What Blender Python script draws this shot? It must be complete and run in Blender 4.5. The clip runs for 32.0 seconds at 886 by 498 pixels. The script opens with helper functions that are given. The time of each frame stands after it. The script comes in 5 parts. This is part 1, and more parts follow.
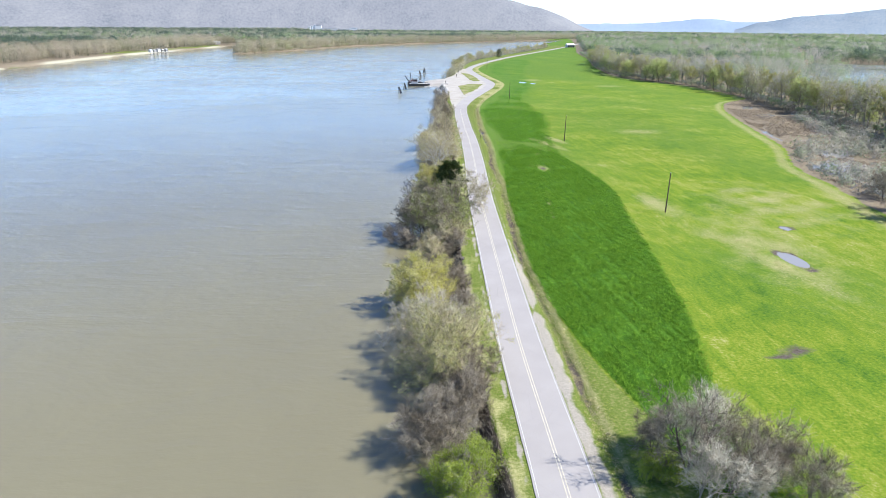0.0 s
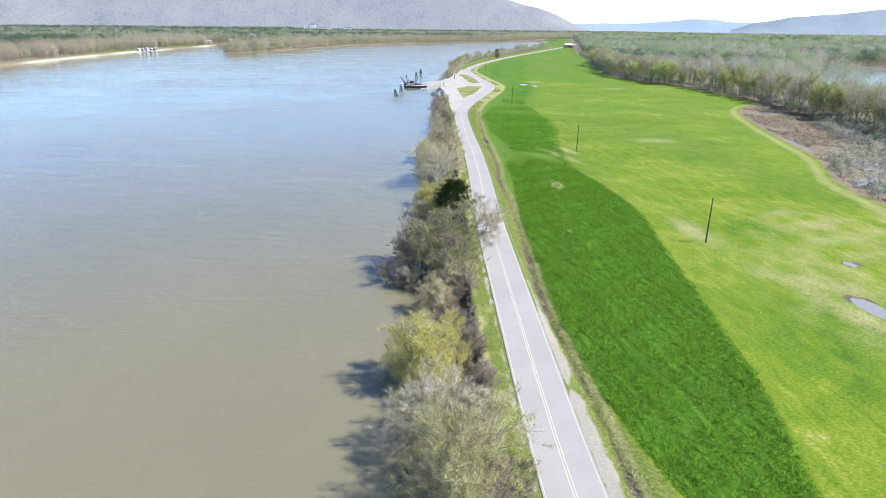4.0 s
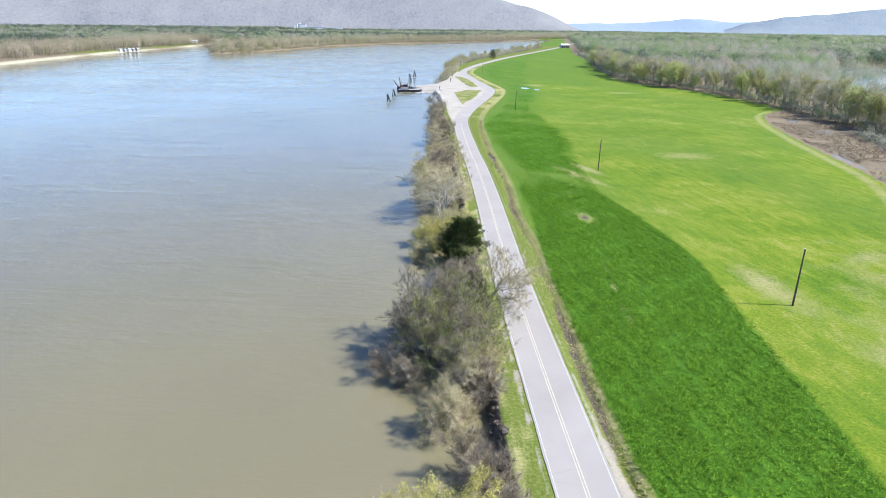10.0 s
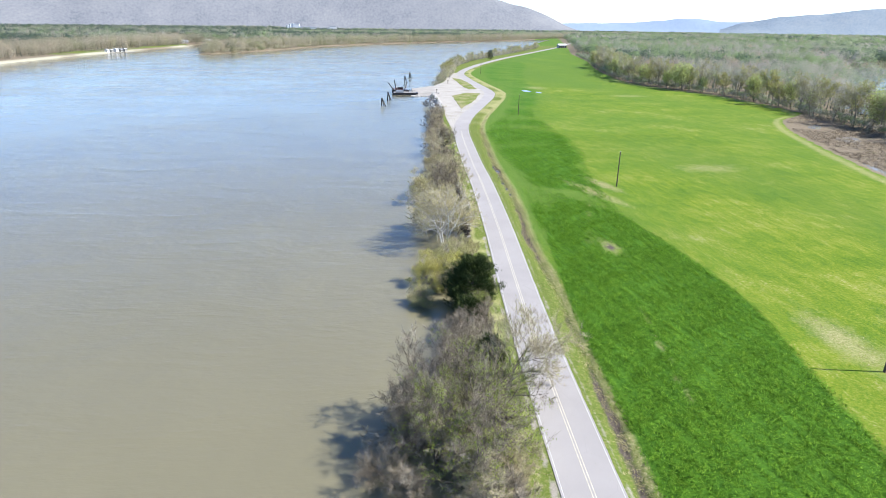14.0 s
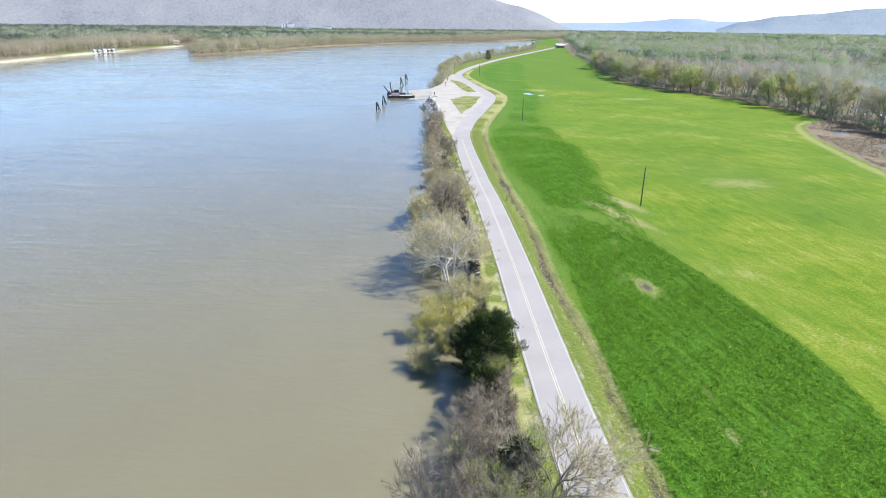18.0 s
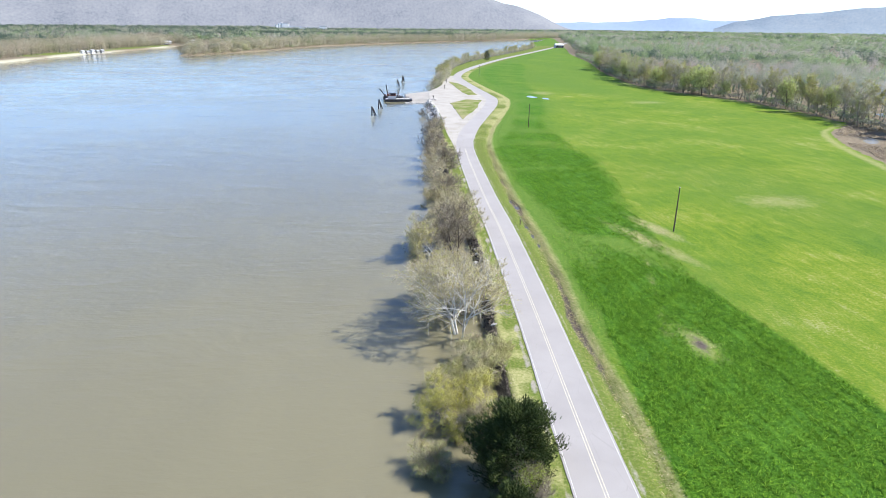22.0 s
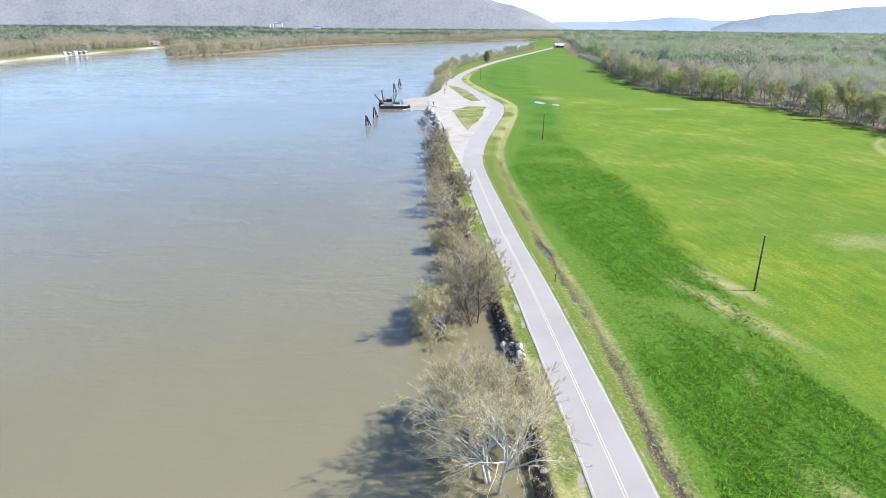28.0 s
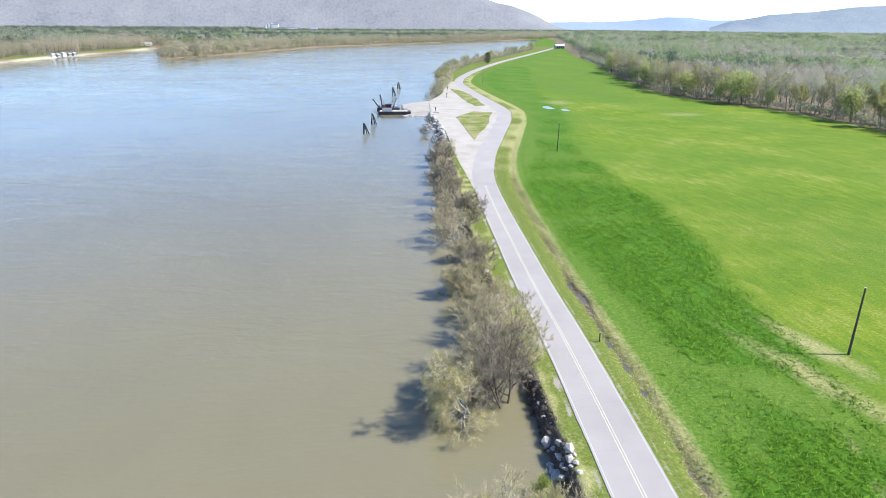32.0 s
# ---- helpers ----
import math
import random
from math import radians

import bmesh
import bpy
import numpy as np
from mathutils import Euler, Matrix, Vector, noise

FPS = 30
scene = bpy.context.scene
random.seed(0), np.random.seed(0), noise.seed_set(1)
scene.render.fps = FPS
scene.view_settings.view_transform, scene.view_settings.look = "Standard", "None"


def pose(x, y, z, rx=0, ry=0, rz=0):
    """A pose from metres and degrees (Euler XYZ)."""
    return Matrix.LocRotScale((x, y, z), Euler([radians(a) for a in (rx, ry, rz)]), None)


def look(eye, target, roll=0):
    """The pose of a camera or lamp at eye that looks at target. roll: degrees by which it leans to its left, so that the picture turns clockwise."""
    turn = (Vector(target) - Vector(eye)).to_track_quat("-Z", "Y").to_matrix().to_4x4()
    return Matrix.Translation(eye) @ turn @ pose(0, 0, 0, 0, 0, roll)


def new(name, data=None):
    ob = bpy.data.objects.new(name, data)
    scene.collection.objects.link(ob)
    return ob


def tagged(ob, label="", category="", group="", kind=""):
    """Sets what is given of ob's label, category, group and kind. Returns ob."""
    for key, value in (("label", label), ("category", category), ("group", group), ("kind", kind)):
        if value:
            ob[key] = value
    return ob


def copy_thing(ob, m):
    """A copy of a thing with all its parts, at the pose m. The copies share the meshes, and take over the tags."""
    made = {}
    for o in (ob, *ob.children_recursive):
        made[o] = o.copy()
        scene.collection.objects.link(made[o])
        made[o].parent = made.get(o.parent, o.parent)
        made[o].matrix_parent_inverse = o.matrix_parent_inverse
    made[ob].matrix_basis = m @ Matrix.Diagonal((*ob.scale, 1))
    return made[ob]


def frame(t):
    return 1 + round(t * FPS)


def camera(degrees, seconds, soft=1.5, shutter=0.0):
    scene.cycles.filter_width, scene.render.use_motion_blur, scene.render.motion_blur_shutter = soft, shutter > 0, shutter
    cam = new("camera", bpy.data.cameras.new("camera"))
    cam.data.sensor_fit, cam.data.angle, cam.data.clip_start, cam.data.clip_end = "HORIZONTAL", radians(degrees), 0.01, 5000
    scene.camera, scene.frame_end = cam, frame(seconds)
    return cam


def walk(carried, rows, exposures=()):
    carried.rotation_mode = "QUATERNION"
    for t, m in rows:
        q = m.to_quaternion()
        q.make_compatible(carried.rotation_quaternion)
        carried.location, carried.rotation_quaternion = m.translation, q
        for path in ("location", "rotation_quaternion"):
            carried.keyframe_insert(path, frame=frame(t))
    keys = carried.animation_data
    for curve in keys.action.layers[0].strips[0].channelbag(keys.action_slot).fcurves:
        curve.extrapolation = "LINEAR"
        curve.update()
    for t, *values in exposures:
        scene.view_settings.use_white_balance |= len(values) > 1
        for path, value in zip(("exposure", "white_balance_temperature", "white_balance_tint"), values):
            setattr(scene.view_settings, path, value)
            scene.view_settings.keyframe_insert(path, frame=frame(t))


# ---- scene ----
cam = camera(70.2, 32.0, soft=0.8)
PATH = [
    (0, (1.180, -1.236, 39.710), (10.962, 92.418, 6.046), 0.40),
    (2, (1.304, 9.676, 39.667), (11.506, 103.266, 5.952), 0.54),
    (4, (1.478, 20.135, 39.574), (12.052, 113.675, 5.834), 0.60),
    (6, (1.705, 30.368, 39.476), (12.654, 123.860, 5.723), 0.62),
    (8, (1.987, 40.482, 39.393), (13.328, 133.925, 5.631), 0.62),
    (10, (2.324, 50.514, 39.326), (14.070, 143.903, 5.556), 0.64),
    (12, (2.717, 60.463, 39.270), (14.864, 153.797, 5.490), 0.65),
    (14, (3.165, 70.325, 39.215), (15.692, 163.606, 5.424), 0.65),
    (16, (3.664, 80.109, 39.153), (16.536, 173.339, 5.351), 0.64),
    (18, (4.210, 89.849, 39.080), (17.384, 183.032, 5.265), 0.62),
    (20, (4.792, 99.601, 38.998), (18.227, 192.742, 5.169), 0.58),
    (22, (5.396, 109.438, 38.911), (19.060, 202.541, 5.070), 0.54),
    (24, (5.997, 119.431, 38.830), (19.872, 212.498, 4.978), 0.51),
    (26, (6.560, 129.621, 38.766), (20.646, 222.652, 4.904), 0.48),
    (28, (7.035, 139.980, 38.723), (21.341, 232.978, 4.858), 0.47),
    (30, (7.356, 150.371, 38.696), (21.885, 243.338, 4.841), 0.45),
    (32, (7.435, 160.485, 38.660), (22.156, 253.432, 4.839), 0.39),
]
walk(cam, [(t, look(eye, target, roll)) for t, eye, target, roll in PATH])

# ---- world and light ----
SUN_AZ, SUN_EL = radians(101.5), radians(46)
sun_way = Vector((math.sin(SUN_AZ) * math.cos(SUN_EL), math.cos(SUN_AZ) * math.cos(SUN_EL), math.sin(SUN_EL)))
world = bpy.data.worlds.new("sky")
scene.world = world
world.use_nodes = True
wt = world.node_tree
sky = wt.nodes.new("ShaderNodeTexSky")
sky.sky_type, sky.sun_disc = "NISHITA", False
sky.sun_elevation, sky.sun_rotation = SUN_EL, SUN_AZ
sky.air_density, sky.dust_density, sky.ozone_density = 0.8, 0.02, 6.0
clear = wt.nodes.new("ShaderNodeMix")
clear.data_type, clear.blend_type = "RGBA", "MULTIPLY"
clear.inputs[0].default_value, clear.inputs[7].default_value = 1.0, (0.95, 0.96, 1.03, 1)
wt.links.new(sky.outputs[0], clear.inputs[6])
wt.links.new(clear.outputs[2], wt.nodes["Background"].inputs[0])
wt.nodes["Background"].inputs[1].default_value = 0.133
sun = new("sun", bpy.data.lights.new("sun", "SUN"))
sun.data.energy, sun.data.angle, sun.data.color = 4.4, radians(0.5), (1.0, 0.955, 0.895)
sun.matrix_world = look(sun_way * 100, (0, 0, 0))
scene.view_settings.exposure = 0.945


# ---- materials ----
class Mat:
    """A small builder of node materials."""

    def __init__(self, name):
        self.m = bpy.data.materials.new(name)
        self.m.use_nodes = True
        self.t = self.m.node_tree
        self.bsdf = self.t.nodes["Principled BSDF"]

    def node(self, kind, ins=(), operation="", feature="", attribute_name="", blend_type=""):
        n = self.t.nodes.new(kind)
        if operation:
            n.operation = operation
        if feature:
            n.feature = feature
        if attribute_name:
            n.attribute_name = attribute_name
        if blend_type:
            n.data_type, n.blend_type = "RGBA", blend_type
        for k, v in dict(ins).items():
            if isinstance(v, bpy.types.NodeSocket):
                self.t.links.new(v, n.inputs[k])
            else:
                n.inputs[k].default_value = v
        return n

    def pos(self, sx=1, sy=1, sz=1):
        g = self.node("ShaderNodeNewGeometry")
        return self.node("ShaderNodeVectorMath", {0: g.outputs["Position"], 1: (sx, sy, sz)}, operation="MULTIPLY").outputs[0]

    def slant(self, sx, sy):
        """Places turned to run along the road, squeezed by sx across it and sy along it."""
        g = self.node("ShaderNodeNewGeometry")
        return self.node("ShaderNodeMapping", {"Vector": g.outputs["Position"], "Rotation": (0, 0, 0.1), "Scale": (sx, sy, 0)}).outputs[0]

    def local(self, sx=1, sy=1, sz=1):
        g = self.node("ShaderNodeTexCoord")
        return self.node("ShaderNodeVectorMath", {0: g.outputs["Object"], 1: (sx, sy, sz)}, operation="MULTIPLY").outputs[0]

    def noise(self, vec, scale, detail=4.0, rough=0.6, distort=0.0):
        return self.node("ShaderNodeTexNoise", {"Vector": vec, "Scale": scale, "Detail": detail, "Roughness": rough, "Distortion": distort}).outputs["Fac"]

    def ramp(self, fac, *stops):
        n = self.node("ShaderNodeValToRGB", {"Fac": fac})
        el = n.color_ramp.elements
        while len(el) < len(stops):
            el.new(0.5)
        for e, (p, c) in zip(el, stops):
            e.position = p
            e.color = (*c, 1) if isinstance(c, tuple) else (c, c, c, 1)
        return n.outputs[0]

    def mix(self, fac, a, b, blend="MIX"):
        n = self.node("ShaderNodeMix", blend_type=blend)
        for i, v in ((0, fac), (6, a), (7, b)):
            if isinstance(v, bpy.types.NodeSocket):
                self.t.links.new(v, n.inputs[i])
            else:
                n.inputs[i].default_value = (*v, 1) if isinstance(v, tuple) else v
        return n.outputs[2]

    def math(self, op, a, b=0.0, clamp=False):
        n = self.node("ShaderNodeMath", {0: a, 1: b}, operation=op)
        n.use_clamp = clamp
        return n.outputs[0]

    def attr(self, name):
        return self.node("ShaderNodeAttribute", attribute_name=name)

    def bump(self, height, strength=0.3, distance=0.05):
        n = self.node("ShaderNodeBump", {"Height": height, "Strength": strength, "Distance": distance})
        self.t.links.new(n.outputs[0], self.bsdf.inputs["Normal"])

    def done(self, color, rough=0.9, spec=0.2, metal=0.0, **more):
        b = self.bsdf
        for k, v in {"Base Color": color, "Roughness": rough, "Specular IOR Level": spec, "Metallic": metal, **more}.items():
            if isinstance(v, bpy.types.NodeSocket):
                self.t.links.new(v, b.inputs[k])
            else:
                b.inputs[k].default_value = (*v, 1) if isinstance(v, tuple) else v
        return self.m


def plain(name, color, var=0.25, scale=3.0, rough=0.85, spec=0.2, metal=0.0, bump=0.2, grain=(1, 1, 1)):
    """A paint, wood, stone or metal with two scales of variation."""
    a = Mat(name)
    p = a.local(*grain)
    big, fine = a.noise(p, scale, 3), a.noise(p, scale * 9, 5, 0.7)
    f = a.math("ADD", a.math("MULTIPLY", big, 0.6), a.math("MULTIPLY", fine, 0.4))
    dark, light = tuple(c * (1 - var) for c in color), tuple(min(1, c * (1 + var)) for c in color)
    if bump:
        a.bump(fine, bump, 0.03)
    return a.done(a.ramp(f, (0.3, dark), (0.7, light)), rough, spec, metal)


def foliage(name, stops, trans=0.25, own=0.3):
    """Leaves or twigs, tinted by each plant's own value and leaf by leaf."""
    a = Mat(name)
    tint = a.attr("tint").outputs["Fac"]
    isl = a.node("ShaderNodeNewGeometry").outputs["Random Per Island"]
    f = a.math("ADD", a.math("MULTIPLY", tint, 1 - own), a.math("MULTIPLY", isl, own))
    col = a.ramp(f, *stops)
    d = a.node("ShaderNodeBsdfTranslucent", {"Color": col})
    a.done(col, 0.8, 0.15)
    if trans:
        ms = a.node("ShaderNodeMixShader", {0: trans, 1: a.bsdf.outputs[0], 2: d.outputs[0]})
        a.t.links.new(ms.outputs[0], a.t.nodes["Material Output"].inputs[0])
    return a.m


def field_color(a):
    """Yellow-green young growth with greener and straw-coloured drifts."""
    p = a.pos(1, 1, 0)
    fine, broad = a.noise(p, 2.4, 5, 0.75), a.noise(p, 0.04, 4, 0.6)
    rows, clump = a.noise(a.slant(1.0, 0.12), 0.7, 5, 0.7), a.noise(a.slant(1.0, 0.5), 0.35, 6, 0.72, 0.6)
    v = a.math("ADD", a.math("MULTIPLY", broad, 0.26), a.math("ADD", a.math("MULTIPLY", rows, 0.14), a.math("ADD", a.math("MULTIPLY", fine, 0.36), a.math("MULTIPLY", clump, 0.24))))
    return a.ramp(v, (0.4, (0.05, 0.122, 0.012)), (0.455, (0.098, 0.182, 0.014)), (0.5, (0.15, 0.222, 0.017)), (0.55, (0.22, 0.26, 0.034)), (0.605, (0.38, 0.365, 0.17)))


def ground_material():
    a = Mat("ground_cover")
    p = a.pos()
    za, zb = a.attr("zone_a"), a.attr("zone_b")
    sa, sb = a.node("ShaderNodeSeparateColor", {0: za.outputs["Color"]}), a.node("ShaderNodeSeparateColor", {0: zb.outputs["Color"]})
    edge = a.noise(p, 0.35, 5, 0.65)
    fine = a.noise(p, 2.6, 5, 0.7)
    rows = a.noise(a.pos(1.0, 0.12, 1.0), 0.8, 6, 0.7)
    broad = a.noise(p, 0.045, 3, 0.55)

    def mask(z, soft=0.35):
        w = a.math("ADD", z, a.math("MULTIPLY", a.math("SUBTRACT", edge, 0.5), 0.7))
        w = a.math("ADD", w, a.math("MULTIPLY", a.math("SUBTRACT", fine, 0.5), 0.35))
        return a.node("ShaderNodeMapRange", {0: w, 1: 0.5 - soft / 2, 2: 0.5 + soft / 2}).outputs[0]

    field = field_color(a)
    dark = a.ramp(a.math("ADD", a.math("MULTIPLY", fine, 0.55), a.math("MULTIPLY", rows, 0.45)), (0.36, (0.028, 0.085, 0.009)), (0.5, (0.06, 0.155, 0.014)), (0.62, (0.11, 0.225, 0.02)))
    straw = a.ramp(fine, (0.3, (0.2, 0.22, 0.06)), (0.7, (0.42, 0.40, 0.2)))
    mud = a.ramp(fine, (0.3, (0.06, 0.048, 0.04)), (0.7, (0.15, 0.125, 0.105)))
    gravel = a.ramp(a.noise(p, 5.0, 4, 0.8), (0.25, (0.22, 0.2, 0.16)), (0.6, (0.36, 0.335, 0.285)), (0.8, (0.46, 0.44, 0.39)))
    verge = a.ramp(fine, (0.25, (0.075, 0.115, 0.025)), (0.5, (0.135, 0.18, 0.035)), (0.75, (0.27, 0.25, 0.12)))
    brush = a.ramp(a.noise(p, 0.7, 5, 0.7), (0.3, (0.13, 0.105, 0.075)), (0.55, (0.23, 0.19, 0.135)), (0.8, (0.19, 0.2, 0.09)))
    sand = a.ramp(fine, (0.3, (0.3, 0.29, 0.2)), (0.7, (0.44, 0.42, 0.33)))
    lush = a.ramp(fine, (0.3, (0.05, 0.125, 0.018)), (0.5, (0.095, 0.18, 0.024)), (0.7, (0.18, 0.24, 0.05)))
    lw = a.math("ADD", zb.outputs["Alpha"], a.math("MULTIPLY", a.math("SUBTRACT", rows, 0.5), 1.1))
    field = a.mix(a.node("ShaderNodeMapRange", {0: lw, 1: 0.1, 2: 0.9}).outputs[0], field, lush)
    col = a.mix(mask(sa.outputs[0], 0.45), field, dark)
    col = a.mix(mask(sb.outputs[2]), col, verge)
    col = a.mix(mask(sa.outputs[1], 0.6), col, straw)
    col = a.mix(mask(sb.outputs[0], 0.4), col, brush)
    col = a.mix(mask(sa.outputs[2], 0.3), col, mud)
    col = a.mix(mask(za.outputs["Alpha"], 0.25), col, gravel)
    col = a.mix(mask(sb.outputs[1], 0.3), col, sand)
    a.bump(a.math("ADD", fine, a.noise(p, 9.0, 3, 0.7)), 0.5, 0.15)
    return a.done(col, 0.95, 0.1)


def water_material(name, shallow, deep, rough=0.08, ripple=0.12, speck=0.5, murk=0.0):
    """Water whose silt scatters light below the surface over about murk metres."""
    a = Mat(name)
    body = a.ramp(a.noise(a.pos(1, 0.5, 1), 0.02, 4, 0.6), (0.35, deep), (0.65, shallow))
    chop = a.noise(a.pos(0.5, 1.3, 1), 0.9, 3, 0.6)
    swell = a.noise(a.pos(0.45, 1.0, 1.0), 0.1, 4, 0.6, 0.6)
    gust = a.noise(a.pos(0.35, 1.0, 1), 0.02, 4, 0.65, 0.8)
    rough_patch = a.node("ShaderNodeMapRange", {0: gust, 1: 0.38, 2: 0.66, 3: 0.7, 4: 1.15}).outputs[0]
    w = a.math("MULTIPLY", a.math("ADD", a.math("MULTIPLY", chop, 0.45), a.math("MULTIPLY", swell, 2.4)), rough_patch)
    r = a.node("ShaderNodeMapRange", {0: gust, 1: 0.35, 2: 0.7, 3: rough, 4: rough + 0.12}).outputs[0]
    a.bump(w, ripple, 0.35)
    if murk:
        a.bsdf.subsurface_method = "BURLEY"
        a.bsdf.inputs["Subsurface Radius"].default_value = (1.0, 1.0, 1.0)
        return a.done(body, r, speck, IOR=1.33, **{"Subsurface Weight": 1.0, "Subsurface Scale": murk})
    return a.done(body, r, speck, IOR=1.33)


def asphalt_material(name="old_asphalt", k=1.0):
    a = Mat(name)
    p = a.pos()
    f = a.math("ADD", a.math("MULTIPLY", a.noise(p, 0.12, 4), 0.55), a.math("MULTIPLY", a.noise(p, 14, 3, 0.8), 0.45))
    col = a.ramp(f, (0.35, (0.297 * k, 0.281 * k, 0.268 * k)), (0.65, (0.365 * k, 0.347 * k, 0.331 * k)))
    crack = a.node("ShaderNodeTexVoronoi", {"Vector": a.pos(), "Scale": 0.22}, feature="DISTANCE_TO_EDGE").outputs[0]
    col = a.mix(a.node("ShaderNodeMapRange", {0: crack, 1: 0.0, 2: 0.006, 3: 0.14, 4: 0.0}).outputs[0], col, (0.12, 0.115, 0.11))
    a.bump(a.noise(p, 30, 2, 0.8), 0.3, 0.01)
    return a.done(col, 0.85, 0.25)


def hill_material(name, dark, mid, light, scale=0.012):
    """Far bare woods: broad stands, folds and a fine grain of crowns. The colours passed in include distance haze."""
    a = Mat(name)
    p = a.attr("span").outputs["Vector"]
    stand, fold, crown = a.noise(p, scale * 0.2, 5, 0.6, 0.5), a.noise(p, scale * 0.9, 5, 0.65), a.noise(p, scale * 6, 3, 0.75)
    f = a.math("ADD", a.math("MULTIPLY", stand, 0.3), a.math("ADD", a.math("MULTIPLY", fold, 0.25), a.math("MULTIPLY", crown, 0.45)))
    return a.done(a.ramp(f, (0.36, dark), (0.47, mid), (0.62, light)), 1.0, 0.0)


M_GROUND = ground_material()
M_WATER = water_material("muddy_river_water", (0.2, 0.184, 0.112), (0.18, 0.166, 0.102), 0.06, 0.3, 0.84, 0.8)
M_PUDDLE = water_material("puddle_water", (0.3, 0.29, 0.27), (0.24, 0.23, 0.21), 0.05, 0.03)
M_DITCH = water_material("ditch_water", (0.13, 0.12, 0.1), (0.1, 0.09, 0.08), 0.08, 0.05)
M_ASPHALT = asphalt_material()
M_GRAVEL = Mat("pale_gravel")
_p = M_GRAVEL.pos()
_f = M_GRAVEL.math("ADD", M_GRAVEL.math("MULTIPLY", M_GRAVEL.noise(_p, 0.15, 4), 0.6), M_GRAVEL.math("MULTIPLY", M_GRAVEL.noise(_p, 7, 4, 0.8), 0.4))
M_GRAVEL.bump(M_GRAVEL.noise(_p, 12, 3, 0.8), 0.5, 0.04)
M_GRAVEL = M_GRAVEL.done(M_GRAVEL.ramp(_f, (0.3, (0.32, 0.295, 0.255)), (0.55, (0.42, 0.395, 0.35)), (0.75, (0.5, 0.475, 0.43))), 0.95, 0.1)
M_ROAD_PALE = asphalt_material("pale_chip_seal", 1.06)
M_WHITE_LINE = plain("worn_white_road_paint", (0.5, 0.5, 0.48), 0.25, 1.5, bump=0)
M_YELLOW_LINE = plain("worn_yellow_road_paint", (0.52, 0.485, 0.39), 0.25, 1.5, bump=0)
M_BARK = plain("grey_brown_bark", (0.12, 0.1, 0.082), 0.35, 4)
M_BARK_PALE = plain("white_sycamore_bark", (0.52, 0.5, 0.45), 0.3, 2)
M_BARK_TAN = plain("tan_bark", (0.3, 0.26, 0.21), 0.3, 3)
M_TWIG = foliage("bare_grey_twigs", [(0.0, (0.08, 0.066, 0.048)), (0.45, (0.21, 0.18, 0.13)), (0.75, (0.36, 0.315, 0.24)), (1.0, (0.56, 0.51, 0.41))], 0.06, 0.2)
M_TWIG_PALE = foliage("silvery_bare_twigs", [(0.0, (0.3, 0.27, 0.2)), (0.5, (0.5, 0.46, 0.36)), (1.0, (0.68, 0.64, 0.53))], 0.1, 0.12)
M_TWIG_TAN = foliage("tan_budding_twigs", [(0.0, (0.25, 0.205, 0.125)), (0.5, (0.43, 0.37, 0.235)), (1.0, (0.62, 0.55, 0.38))], 0.1, 0.12)
M_LEAF_PALE = foliage("pale_spring_leaves", [(0.0, (0.25, 0.26, 0.08)), (0.5, (0.4, 0.41, 0.15)), (1.0, (0.55, 0.53, 0.26))], 0.35)
M_LEAF_YELLOW = foliage("yellow_catkins", [(0.0, (0.34, 0.34, 0.07)), (0.5, (0.55, 0.53, 0.13)), (1.0, (0.7, 0.66, 0.24))], 0.4)
M_LEAF_GREEN = foliage("fresh_green_leaves", [(0.0, (0.13, 0.19, 0.03)), (0.5, (0.28, 0.37, 0.05)), (1.0, (0.45, 0.52, 0.09))], 0.4)
M_LEAF_DARK = foliage("dark_cedar_foliage", [(0.0, (0.014, 0.024, 0.008)), (0.5, (0.04, 0.06, 0.017)), (1.0, (0.115, 0.15, 0.042))], 0.04)
# Palette lightened, with bluish evergreen tones, to imitate haze over the far woods.
M_WOODS = foliage("mixed_spring_woods", [(0.0, (0.0978, 0.144, 0.115)), (0.14, (0.127, 0.178, 0.127)), (0.2, (0.207, 0.305, 0.132)), (0.36, (0.287, 0.38, 0.207)), (0.45, (0.333, 0.374, 0.27)), (0.62, (0.38, 0.374, 0.316)), (0.8, (0.425, 0.408, 0.374)), (0.9, (0.425, 0.356, 0.305)), (1.0, (0.483, 0.322, 0.241))], 0.6, 0.02)
M_WOODS_TAN = foliage("tan_budding_woods", [(0.0, (0.0768, 0.115, 0.0832)), (0.15, (0.128, 0.179, 0.102)), (0.3, (0.307, 0.352, 0.166)), (0.5, (0.435, 0.403, 0.288)), (0.75, (0.493, 0.442, 0.339)), (1.0, (0.499, 0.416, 0.32))], 0.6, 0.02)
M_LEAF_LIGHT = foliage("light_green_buds", [(0.0, (0.34, 0.4, 0.14)), (0.5, (0.48, 0.54, 0.2)), (1.0, (0.6, 0.64, 0.3))], 0.5)
M_CROP = foliage("dark_green_crop", [(0.0, (0.046, 0.13, 0.012)), (0.35, (0.088, 0.225, 0.017)), (0.7, (0.145, 0.31, 0.024)), (1.0, (0.24, 0.415, 0.04))], 0.35, 0.0)
M_FIELD = Mat("yellow_green_grass")
M_FIELD = M_FIELD.done(M_FIELD.mix(0.18, field_color(M_FIELD), M_FIELD.ramp(M_FIELD.attr("tint").outputs["Fac"], (0.0, (0.08, 0.16, 0.02)), (1.0, (0.42, 0.42, 0.16)))), 0.85, 0.1)
M_DRY = foliage("dry_straw_weeds", [(0.0, (0.24, 0.22, 0.09)), (0.5, (0.34, 0.31, 0.14)), (1.0, (0.5, 0.46, 0.28))], 0.15)
